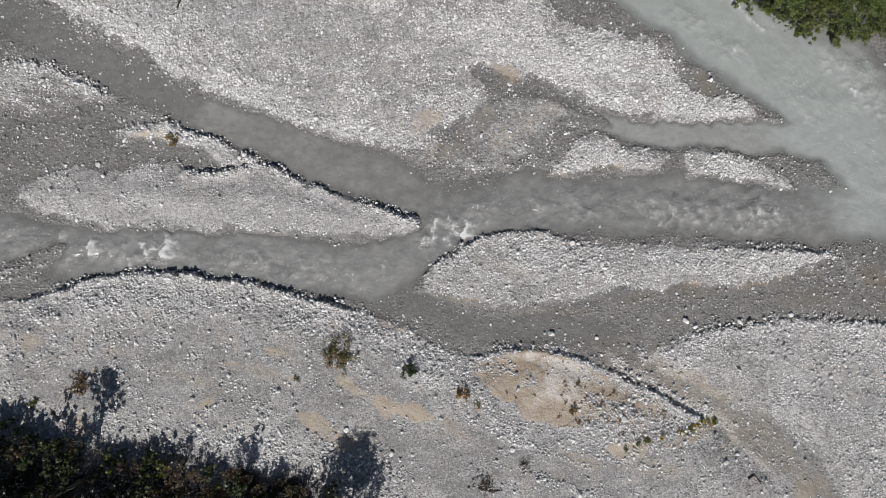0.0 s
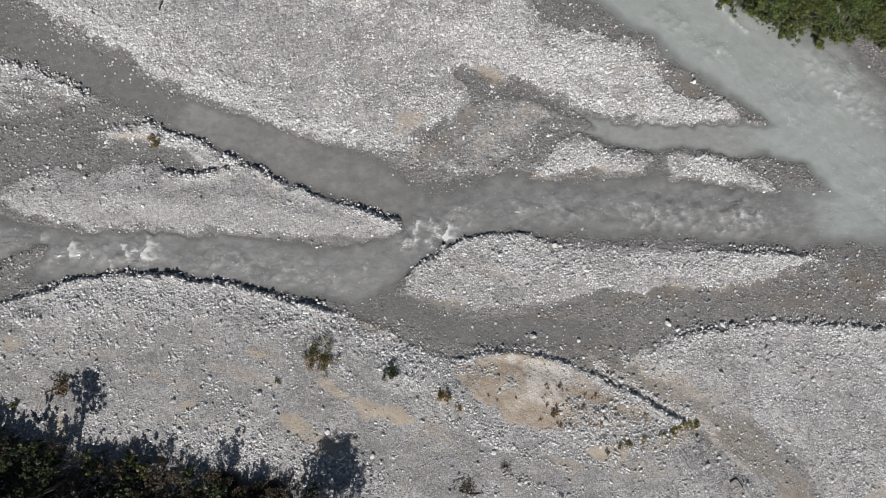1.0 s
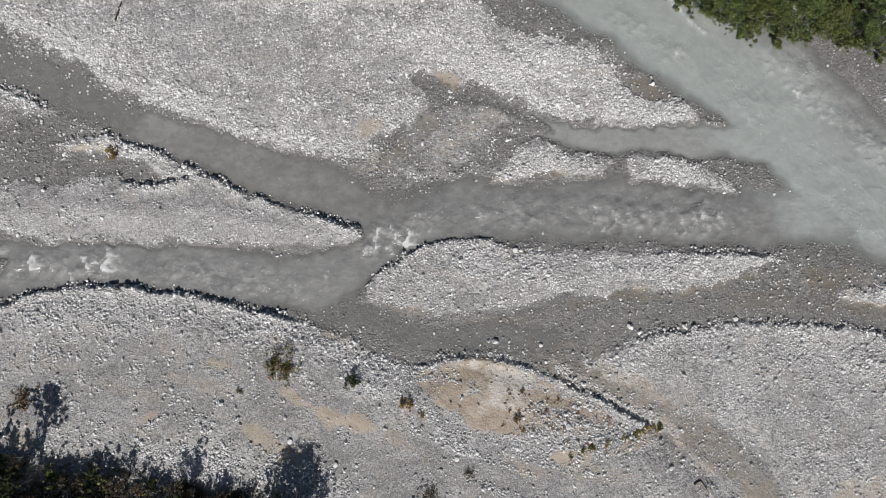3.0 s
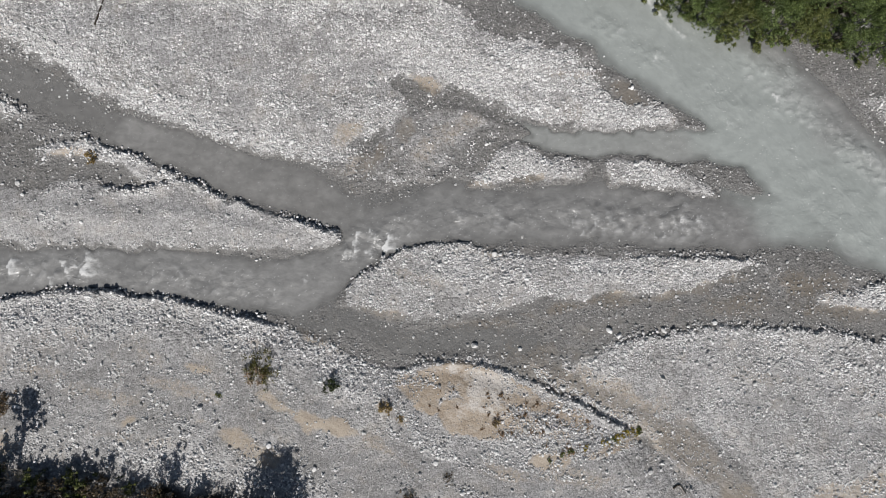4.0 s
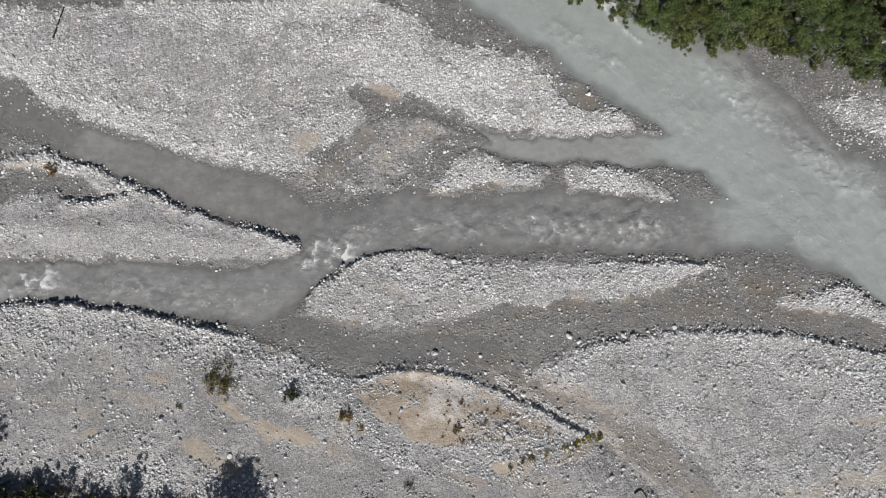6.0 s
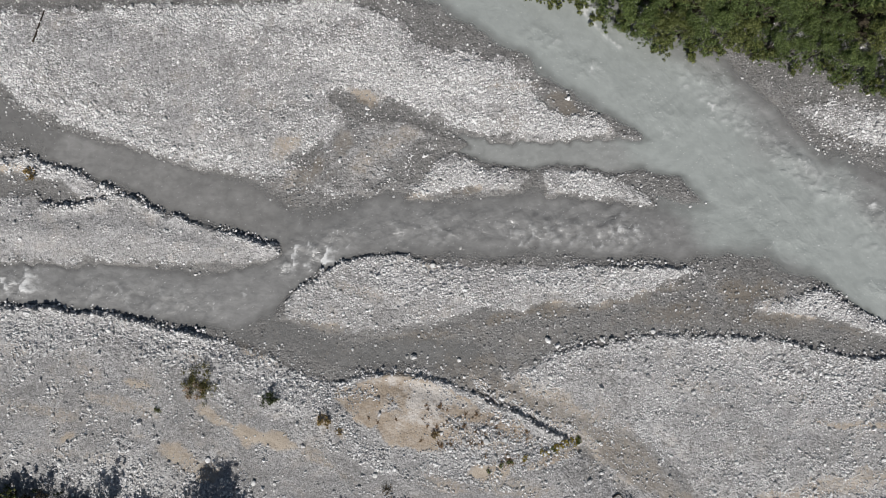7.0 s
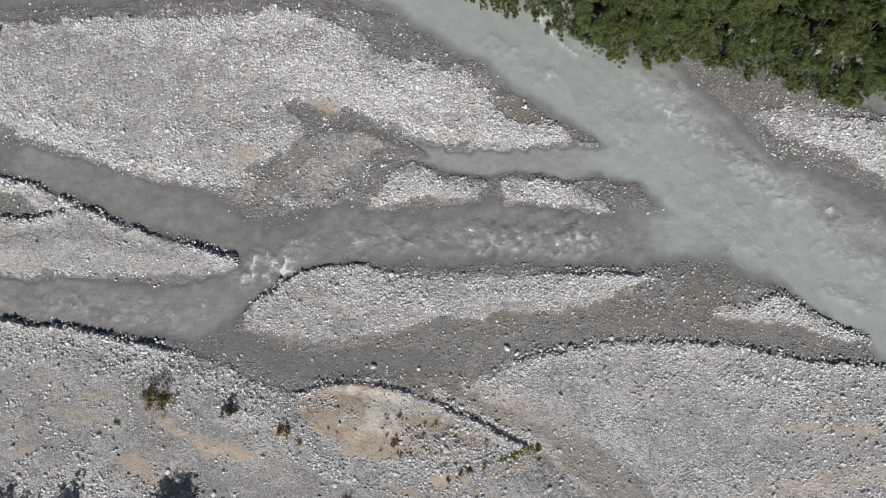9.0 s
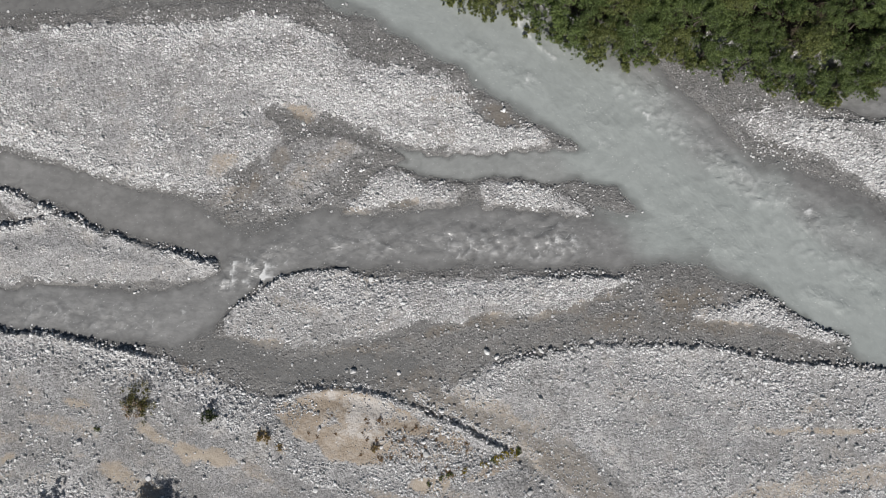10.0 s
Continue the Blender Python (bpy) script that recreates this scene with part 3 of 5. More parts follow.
# bands of silt along old runs of water
SILT_LINES = [([(55.8, -22.9), (58.8, -23.6), (61.8, -23.3), (67.7, -23.9), (72.8, -23.6)], 0.55, 0.7), ([(48.0, -33.8), (54.5, -31.9), (62.1, -30.6), (68.1, -30.0), (76, -29.0)], 2.4, 0.58),
              ([(7.4, -13.7), (9.7, -15.6), (12.9, -17.3), (17.5, -19.0), (21.5, -21.2), (26.6, -25.0), (31.7, -28.7), (36.7, -33.1), (40, -38)], 3.1, 0.6)]
SILT = SILT_FIRST + SILT_SECOND + SILT_THIRD + SILT_FOURTH + SILT_FIFTH
SAND = [(2.6, -24.8, 4.4, 1.5, -14, 0.95), (-5.6, -19.0, 2.6, 2.0, -30, 1), (-3.6, -21.4, 2.4, 1.8, -40, 1), (-3.0, -19.2, 4.4, 2.4, -12, 1), (2.6, -18.8, 5.0, 2.6, -16, 1), (8.2, -20.4, 5.4, 2.0, -20, 1), (13.6, -22.4, 4.6, 1.7, -26, 0.85), (-0.2, -22.6, 3.8, 2.4, -40, 1), (4.4, -23.2, 4.6, 2.8, -12, 0.95),
        (10.2, -24.4, 4.8, 1.8, -12, 0.62), (17.0, -24.6, 3.6, 1.1, -20, 0.55), (21.0, -27.2, 4.5, 0.7, 18, 0.7), (1.0, -18.2, 4.5, 2.0, -12, 1)]
DRYING = [(-14.2, 14.2, 3.4, 1.7, 15, 0.55), (-9.5, 12, 5, 3.4, 35, 0.5), (-4, 13.4, 7, 2.8, 30, 0.5), (-13, 9.4, 4, 2.2, 20, 0.5), (-2.5, 20.6, 4.5, 1.2, -30, 1), (3, 9.0, 5, 2.0, 0, 0.6), (27.2, -27.2, 5, 1.4, -42, 1), (31, -31.5, 4, 1.4, -55, 1), (22.8, -23.4, 4, 1.0, -30, 0.9), (24, -21.5, 9, 1.5, -32, 0.25), (32, -27.5, 7, 2.6, -42, 0.25), (-66, 13, 9, 2.4, 0, 0.25), (63.4, -31.6, 12, 2.4, 10, 0.35)]
BLEACHED = [(4.4, -19.2, 3.4, 1.7, -14, 1), (8.6, -20.0, 3.0, 0.8, -28, 0.9), (5.0, -22.4, 3.0, 1.6, -20, 0.6), (1.0, -17.3, 3.4, 0.6, -4, 0.6)]
RUBBLE = [(12.2, -24.6, 5.4, 2.2, -14, 1), (15.6, -22.6, 4.4, 1.7, -28, 0.9), (8.4, -25.0, 3.4, 1.5, -10, 0.5), (-1.5, -15.2, 4.0, 0.7, 4, 1), (5.0, -15.7, 4.6, 0.6, -16, 0.35), (11.6, -17.9, 4.6, 0.6, -24, 0.5), (17.6, -21.1, 4.6, 0.7, -30, 1), (-4.0, -25.2, 4.6, 0.9, -38, 0.9), (-9, -17.4, 5.0, 1.3, -12, 0.9),
          (-2.5, -27.6, 9.0, 0.5, -20, 0.8), (9.0, -29.6, 7.0, 0.5, -14, 0.8), (4.5, -33.6, 8, 0.6, -16, 0.7), (19, -27.6, 5.0, 0.8, 14, 0.7), (29.5, -12.9, 9.0, 1.2, 5, 0.8), (22.5, -14.8, 4.5, 1.6, 20, 1)]
COARSE_FIRST = [(48, -17.5, 24, 5.5, -7, 0.4), (12, 23.5, 13, 4.2, -10, 1), (23, 17.4, 9, 1.8, 2, 1), (6, 19.5, 8, 2.0, -20, 1), (-4, 26, 8, 5, 0, 0.7),
                (-38, 17.5, 18, 1.8, -22, 0.9), (-56, 26, 10, 2.2, -25, 1), (-22, 12.5, 6, 2.2, -20, 0.7), (-20, 33.5, 22, 2.2, 0, 0.9), (-66, 19.0, 9, 1.6, -8, 0.6),
                (-68, 14, 10, 2.6, -3, 0.2), (-47, 12.4, 8, 1.3, -14, 0.9), (7, 10.4, 5.5, 2.4, 10, 0.7), (27, 8.9, 6, 1.9, -12, 0.8)]
COARSE_SECOND = [(69, 14, 9, 3.5, -38, 1), (80, 9, 8, 4, -40, 1), (-50, -9.6, 16, 2.8, 0, 0.7), (-30, -12.5, 8, 2.5, -15, 0.5), (-14, -19.0, 5.0, 2.6, -30, 0.8),
                 (2, -4.0, 8, 2.2, -8, 0.6), (24, -3.6, 14, 1.6, -3, 0.7), (58, -7.8, 6, 1.5, -25, 0.8), (-37, -28.5, 7, 3.2, -10, 0.9), (-1, -28.0, 6, 1.8, -32, 0.7),
                 (17, -16.8, 6, 1.6, -20, 0.7), (8, -27, 7, 2.5, -15, 0.8)]
COARSE = COARSE_FIRST + COARSE_SECOND
FINE = [(-40, 3.0, 24, 4.4, -3, 1), (-12, -31, 13, 4.5, -12, 1), (6, -31.5, 17, 4.5, -10, 1), (-6, -23.6, 7, 2.0, -38, 0.8), (-30, -19, 10, 2.6, -18, 0.7), (28, -32, 6, 5, -30, 0.6), (54, -21, 30, 8, -9, 0.55), (6, -8.5, 16, 2.2, 4, 0.5), (-25, 22, 20, 7, 0, 0.4)]
GREY = [(-42, -20, 36, 8.5, -5, 0.85), (6, -31, 22, 6, -8, 0.9), (-6, -20, 8, 4, -20, 0.5)]
# rows of larger stones on low steps of the gravel
# the first row stands in for the shadow line of a low step
STONE_ROWS = [([(-43.0, -24.8), (-39.0, -23.1), (-34.9, -24.6), (-32.3, -26.1)], 0.6, 0.8), ([(34.1, -21.4), (39.2, -22.4), (42.9, -23.1), (46.6, -23.9)], 0.7, 0.9),
              ([(-15.7, -15.2), (-12.8, -17.1), (-9.8, -18.2), (-6.1, -17.7)], 1.2, 0.9), ([(1.6, -1.6), (5.3, -2.8), (8.4, -2.4), (12.1, -1.5)], 0.9, 0.8)]
# lines of foam along the river: points, half width, strength
FOAM_LINES = [([(25.9, 33.6), (27.9, 31.0), (29.8, 29.0), (31.3, 27.8)], 0.5, 0.42), ([(41.8, 24.5), (42.1, 23.4), (42.5, 22.2)], 0.4, 0.22), ([(46.3, 21.3), (46.8, 19.6), (47.8, 17.4)], 0.35, 0.26),
              ([(50.2, 18.2), (51.6, 15.4), (53.0, 14.0), (54.5, 12.9)], 0.35, 0.2), ([(54.5, 12.9), (55.4, 11.6), (56.2, 10.0)], 0.4, 0.32)]
# breaking waves: crest's middle, half length across the flow, reach downstream, flow's direction in degrees, strength
WAVES_FIRST = [(-50.4, -3.0, 2.6, 3.2, 8, 0.7), (-52.9, -3.6, 1.5, 1.2, 15, 0.75), (-54.6, -5.2, 1.1, 1.0, 0, 0.55), (-60.0, -3.2, 1.6, 1.6, 0, 0.7),
               (-57.2, -3.9, 1.3, 1.3, 10, 0.55), (-63.4, -1.8, 1.2, 1.2, -5, 0.5), (-9.8, -0.5, 1.5, 1.3, 15, 1.0), (-13.8, 0.9, 1.0, 1.2, -20, 0.85),
               (-14.2, -1.2, 1.0, 1.5, 30, 0.8), (-12.2, -1.9, 0.9, 1.0, 40, 0.6), (-11.6, 0.9, 0.9, 0.9, 30, 0.7), (-6.6, 1.2, 1.0, 1.1, 15, 0.5),
               (-5.2, 2.5, 0.9, 1.0, 15, 0.45), (30.4, 2.4, 1.7, 1.9, 0, 0.5)]
WAVES_SECOND = [(32.6, 3.0, 1.0, 1.0, 10, 0.6), (18.7, 2.6, 0.9, 1.4, -10, 0.6), (16.8, 1.2, 0.8, 0.9, 0, 0.5), (27.0, 0.7, 0.8, 1.1, 5, 0.55),
                (21.2, 2.2, 1.1, 1.0, 10, 0.45), (25.0, 1.6, 1.1, 1.3, -12, 0.5), (35.6, 3.4, 0.9, 1.4, -20, 0.4), (38.0, 2.7, 0.9, 1.2, -10, 0.35),
                (13.0, 4.1, 1.0, 1.2, 0, 0.4), (15.3, 2.5, 0.8, 1.0, 8, 0.4), (23.0, 3.6, 1.0, 1.2, 0, 0.4), (9.8, 3.4, 1.0, 1.1, -8, 0.35),
                (56.2, 11.6, 0.7, 2.8, -56, 0.55), (64.6, 6.0, 1.1, 1.8, -40, 0.55)]
WAVES_THIRD = [(70.5, 3.4, 1.0, 1.6, -35, 0.5), (43.2, 19.4, 1.4, 2.0, -50, 0.5), (39.6, 22.8, 1.0, 1.8, -60, 0.45), (37.0, 15.8, 0.8, 2.2, -20, 0.4),
               (48.0, 4.8, 1.0, 1.4, -30, 0.35), (26.8, 33.8, 1.0, 2.0, -50, 0.6), (22.0, 29.0, 1.2, 2.0, -45, 0.35), (27.2, 25.4, 1.2, 2.2, -40, 0.4),
               (-41, -4.6, 1.0, 1.2, 0, 0.35), (-36, -6.0, 1.0, 1.4, -10, 0.4), (-31.5, -5.0, 1.0, 1.2, 0, 0.3), (-24.8, -7.0, 1.1, 1.2, 10, 0.35),
               (-20.4, -5.4, 1.0, 1.2, 20, 0.35)]
WAVES = WAVES_FIRST + WAVES_SECOND + WAVES_THIRD
# trains of standing waves: middle, half length, half width, flow's direction in degrees, wave length, strength
TRAINS = [(25, 2.4, 14, 3.4, -2, 2.1, 0.62), (4, 3.2, 9, 2.8, 3, 1.8, 0.42), (-33, -5.4, 14, 2.8, -5, 1.9, 0.34), (-57, -3.4, 7, 2.6, 0, 2.0, 0.5), (-12.5, -0.6, 4.5, 2.4, 28, 1.6, 0.34), (66, 1, 10, 4.0, -34, 2.6, 0.36), (45, 19.6, 9, 2.6, -42, 2.2, 0.5), (56, 10.2, 10, 2.6, -40, 2.0, 0.55)]
RAPIDS_FIRST = [(4, 3.4, 12, 3.0, 0, 0.34), (-34, -5, 14, 2.8, -5, 0.3), (-51.0, -3.4, 2.2, 2.4, 80, 0.83), (-61.5, -4.2, 3.4, 1.8, 0, 0.61),
                (-57, -3.6, 3.2, 1.8, 0, 0.47), (-70, -2.5, 6, 2.4, 0, 0.5), (-10.6, -0.3, 1.3, 1.9, -20, 0.83), (-14.4, -1.5, 1.5, 1.6, 20, 0.77),
                (-12.6, 1.1, 2.8, 1.2, 0, 0.61), (-8.5, 2.4, 3.0, 1.2, 20, 0.55), (17, 3.4, 10, 2.6, 0, 0.47), (30.5, 3.2, 4.2, 2.6, 0, 0.69),
                (24, 3.2, 5.5, 2.6, 0, 0.5), (2, 3.6, 8, 1.8, 0, 0.42)]
RAPIDS_SECOND = [(-30, -5.6, 9, 2.2, -8, 0.36), (-42, -4.2, 7, 2.2, 0, 0.36), (20.5, 29.4, 3.6, 1.6, -20, 0.4), (26.5, 25.2, 3.8, 1.6, -25, 0.4),
                 (27.5, 34.0, 3.0, 1.0, -50, 0.85), (44, 22.5, 5, 3.0, -50, 0.5), (53, 13, 8, 2.0, -50, 0.6), (64.8, 4.6, 2.4, 2.0, -30, 0.66),
                 (70.5, 3.4, 2.4, 2.0, -30, 0.66), (62, 8, 4, 1.6, -45, 0.5), (72, -3, 7, 3, -35, 0.42), (38, 17, 9, 5, -42, 0.3), (52, 5, 10, 5, -38, 0.34),
                 (66.5, -6.5, 3, 1.0, -25, 0.6)]
RAPIDS_THIRD = [(76, 20, 4, 1.2, -20, 0.6)]
RAPIDS = RAPIDS_FIRST + RAPIDS_SECOND + RAPIDS_THIRD


def breakers(x, y):
    """How much the crests of the breaking waves show: a steep ragged front that fades downstream."""
    out = np.zeros_like(x)
    ragged, lump = wobble(x, y, 1.5, 51), wobble(x, y, 0.9, 52, 2)
    for cx, cy, half, reach, turn, power in WAVES:
        c, s = math.cos(radians(turn)), math.sin(radians(turn))
        u, v = (x - cx) * c + (y - cy) * s, (y - cy) * c - (x - cx) * s
        d = u - 0.3 * v * v / half + 0.75 * ragged + 0.25 * lump
        across = 1 - ease(np.abs(v) / half + 0.25 * lump, 0.55, 1.1)
        out = np.maximum(out, power * across * ease(d, -0.12, 0.16) * np.exp(-np.maximum(d, 0) / reach) * (0.85 + 0.25 * lump))
    return np.clip(out, 0, 1)


def standing_waves(x, y):
    """Rows of short standing waves across the flow."""
    out = np.zeros_like(x)
    ragged, lump = wobble(x, y, 2.2, 53), wobble(x, y, 1.1, 54, 2)
    for cx, cy, a, b, turn, length, power in TRAINS:
        c, s = math.cos(radians(turn)), math.sin(radians(turn))
        u, v = (x - cx) * c + (y - cy) * s, (y - cy) * c - (x - cx) * s
        phase = (u + 0.7 * v * np.sign(np.sin(v * 1.3 + ragged)) + 0.9 * ragged) * 2 * math.pi / length
        row = np.where(np.mod(phase, 2 * math.pi) < 1.0, np.mod(phase, 2 * math.pi) / 1.0, 1 - (np.mod(phase, 2 * math.pi) - 1.0) / 5.3)
        area = 1 - ease(np.sqrt((u / a) ** 2 + (v / b) ** 2) + 0.2 * ragged, 0.5, 1.1)
        out = np.maximum(out, power * area * row * ease(lump + 0.6 * ragged, -0.7, 0.5))
    return np.clip(out, 0, 1)


def fill(mesh, name, values):
    mesh.attributes.new(name, "FLOAT", "POINT").data.foreach_set("value", np.ascontiguousarray(values, np.float32).ravel())


def sheet(name, verts, faces, material, smooth=True):
    """A mesh object from arrays of corners and of faces with equally many corners."""
    mesh = bpy.data.meshes.new(name)
    verts, faces = np.asarray(verts, np.float32), np.asarray(faces, np.int32)
    k = faces.shape[1]
    mesh.vertices.add(len(verts))
    mesh.vertices.foreach_set("co", verts.ravel())
    mesh.loops.add(faces.size)
    mesh.loops.foreach_set("vertex_index", faces.ravel())
    mesh.polygons.add(len(faces))
    mesh.polygons.foreach_set("loop_start", np.arange(0, faces.size, k, dtype=np.int32))
    mesh.polygons.foreach_set("use_smooth", np.full(len(faces), smooth))
    mesh.update(calc_edges=True)
    mesh.materials.append(material)
    return new(name, mesh)


def grid_faces(rows, cols):
    i = np.arange(rows * cols, dtype=np.int32).reshape(rows, cols)
    return np.stack([i[:-1, :-1], i[:-1, 1:], i[1:, 1:], i[1:, :-1]], -1).reshape(-1, 4)


# ---- ground: one sheet, fine along the walk, coarser towards the horizon ----
def axis(lo, hi, step):
    core = np.arange(lo, hi + step / 2, step)
    far = np.cumsum(step * 1.32 ** np.arange(1, 33))
    return np.concatenate([lo - far[::-1], core, hi + far])


ax, ay = axis(-76, 80, 0.25), axis(-42, 43, 0.25)
ex, ey = (a.ravel() for a in np.meshgrid(ax, ay))
ez, einner = land(ex, ey)
ground = sheet("ground", np.stack([ex, ey, ez], 1), grid_faces(len(ay), len(ax)), GRAVEL)
silt, sand = np.maximum(blobs(ex, ey, SILT, 0.5, 0.2), strokes(ex, ey, SILT_LINES)), blobs(ex, ey, SAND, 0.25)
wet = 1 - ease(ez + 0.055 * wobble(ex, ey, 2.2, 20, 4) + 0.05 * wobble(ex, ey, 0.7, 19, 2) + 0.14 * blobs(ex, ey, DRYING, 0.6, 0.3)
               - 0.10 * strokes(ex, ey, RUNNELS), 0.07, 0.27)
swale = ease(sample(BAR_FIELDS[-2][0], ex, ey) + 1.1 * wobble(ex, ey, 4.0, 23), 0.2, 2.2) * ease(-ey, 16, 19) * (1 - ease(sample(SOUTH_FIELD, ex, ey), 0.0, 1.0))
runs = strokes(ex, ey, RUNNELS)
fan = ease(sample(FAN_FIELD, ex, ey) + 0.7 * wobble(ex, ey, 2.5, 25), -1.4, 1.6)
drained = 0.50 + 0.16 * wobble(0.5 * ex - 0.3 * ey, 0.8 * ey + 0.3 * ex, 1.4, 26) + 0.45 * runs - 0.24 * strokes(ex, ey, PALE_ARCS)
wet = wet * (1 - fan) + np.clip(drained, 0.1, 1) * fan
shoulder = ease(sample(BAR_FIELDS[5][0], ex, ey) + 0.8 * wobble(ex, ey, 2.5, 27), -1.0, 1.2)
wet = wet * (1 - shoulder) + np.clip(0.55 + 0.35 * wobble(ex * 0.6, ey, 2.0, 28), 0.1, 1) * shoulder
fill(ground.data, "wet", wet * (1 - swale) + (0.56 + 0.14 * wobble(ex * 0.3 + ey * 0.5, ey * 0.9 + ex * 0.8, 1.2, 24)) * swale)
fill(ground.data, "silt", silt)
fill(ground.data, "sand", sand)
fill(ground.data, "bleached", blobs(ex, ey, BLEACHED, 0.7, 0.4))
fill(ground.data, "coarse", np.maximum(blobs(ex, ey, COARSE, 0.5), 0.55 * blobs(ex, ey, FINE[:1], 0.4)))
soil = np.maximum(ease(sample(FOREST_FIELD, ex, ey), 0.3, 2.0), ease(-ey - 0.10 * (ex + 50) + 2.2 * wobble(ex, ey, 4, 22), 30.4, 33.0) * ease(-ex, 26, 31))
fill(ground.data, "soil", soil)
fill(ground.data, "fine", np.maximum(np.maximum(blobs(ex, ey, FINE[1:], 0.4), 0.8 * blobs(ex, ey, FINE[:1], 0.4)), blobs(ex, ey, GREY, 0.4)))
tagged(ground, "braided river bed of pale gravel bars, wet gravel and silt", "river bed", kind="structure")

def joined_up(faces, count):
    """Only the faces of a sheet's largest connected piece."""
    label = np.arange(count)
    while True:
        least = label[faces].min(1)
        after = label.copy()
        np.minimum.at(after, faces.ravel(), np.repeat(least, 4))
        after = after[after]
        if (after == label).all():
            break
        label = after
    piece = label[faces[:, 0]]
    return faces[piece == np.bincount(piece).argmax()]


# ---- water: thin over the gravel, opaque where it is deep ----
qx, qy = (a.ravel() for a in np.meshgrid(axis(-76, 80, 0.25), axis(-42, 43, 0.25)))
qrows, qcols = len(axis(-42, 43, 0.25)), len(axis(-76, 80, 0.25))
qz, qinner = land(qx, qy)
depth = np.maximum(-qz, 0)
glacial = 1 - ease(sample(MILKY_FIELD, qx, qy) + 1.8 * wobble(qx, qy, 6, 30), 4.0, 10.0)
glacial = np.maximum(glacial, blobs(qx, qy, [(36, 12.4, 5, 2.6, -10, 0.35), (46, 19.5, 10, 3.4, -42, 0.6), (58, 9.5, 10, 3.4, -38, 0.6), (70, 2, 9, 3.4, -36, 0.5)], 0.5, 0.2))
glacial = np.maximum(glacial, 0.42 * (1 - ease(sample(STREAM_FIELDS[4][0], qx, qy), 1.5, 4.5)))
rapid = np.minimum(blobs(qx, qy, RAPIDS, 0.5, 0.1), 1.1)
wave = 0.015 * wobble(qx, qy, 1.8, 31) + 0.28 * rapid * wobble(qx * 0.9 - 0.5 * qy, 0.7 * qy, 1.5, 32, 2)
breaking = np.maximum(breakers(qx, qy), strokes(qx, qy, FOAM_LINES)) * ease(depth, 0.02, 0.15)
chop = standing_waves(qx, qy) * ease(depth, 0.02, 0.15)
wave = wave * ease(depth, 0.02, 0.25) + 0.22 * breaking + 0.3 * chop
busy = np.minimum.reduce([sample(STREAM_FIELDS[k][0], qx, qy) for k in (0, 1, 6)])
still = ease(busy - sample(STREAM_FIELDS[3][0], qx, qy) + 1.5 * wobble(qx, qy, 3.0, 34), -3.5, 2.0) * ease(-qx, 12, 18)
still = np.maximum(still, 1 - ease(sample(STREAM_FIELDS[4][0], qx, qy), 2.0, 5.0))
all_faces = grid_faces(qrows, qcols)
lowest = qz[all_faces].min(1)
near_stream = np.argmin([sample(f, qx, qy)[all_faces].mean(1) / w for f, w, _ in STREAM_FIELDS], axis=0)
for name, lines, mat, label in (("water_river", (10,), RIVER_WATER, "wide milky grey-green glacial river with white ripples"),
                                ("water_stream_centre", (0, 1, 2, 3, 5, 6), STREAM_WATER, "rippled silty grey side stream and pool between gravel bars"),
                                ("water_pool", (4,), POOL_WATER, "still pale silty pool beside a gravel bar"),
                                ("water_stream_north", (7,), STREAM_WATER, "thin grey stream along the pale gravel bar"),
                                ("water_stream_east", (8,), STREAM_WATER, "grey stream under the overhanging trees"),
                                ("water_shoal", (9,), STREAM_WATER, "shallow grey water over a gravel shoal")):
    chosen = all_faces[np.isin(near_stream, lines) & (lowest < 0.0)]
    used, chosen = np.unique(chosen, return_inverse=True)
    chosen = joined_up(chosen.reshape(-1, 4), len(used))
    keep, chosen = np.unique(chosen, return_inverse=True)
    used = used[keep]
    ob = sheet(name, np.stack([qx, qy, wave], 1)[used], chosen.reshape(-1, 4), mat)
    shallow = depth[used] + 0.03 * wobble(qx[used], qy[used], 1.0, 33)
    fill(ob.data, "glacial", glacial[used])
    fill(ob.data, "rapid", rapid[used])
    fill(ob.data, "breaking", breaking[used])
    fill(ob.data, "chop", chop[used])
    fill(ob.data, "still", still[used])
    fill(ob.data, "body", 0.5 * ease(shallow, 0.0, 0.07) + 0.5 * ease(shallow, 0.04, 0.5))
    tagged(ob, label, "water", kind="structure")


# ---- stones ----
def rock_shape(seed, detail):
    """A rounded, uneven stone about one metre across, as arrays."""
    rng = np.random.RandomState(seed)
    bm = bmesh.new()
    bmesh.ops.create_icosphere(bm, subdivisions=detail, radius=0.5)
    pts = np.array([v.co for v in bm.verts])
    tris = np.array([[v.index for v in f.verts] for f in bm.faces])
    bm.free()
    for _ in range(5):
        way = rng.normal(size=3)
        way /= np.linalg.norm(way)
        cut = rng.uniform(0.27, 0.42)
        over = np.maximum(pts @ way - cut, 0)
        pts = pts - over[:, None] * way * 0.85
    pts = pts * (1 + rng.uniform(-0.08, 0.08, (len(pts), 1)))
    return pts * np.array([1.0, rng.uniform(0.65, 0.95), rng.uniform(0.6, 0.9)]), tris


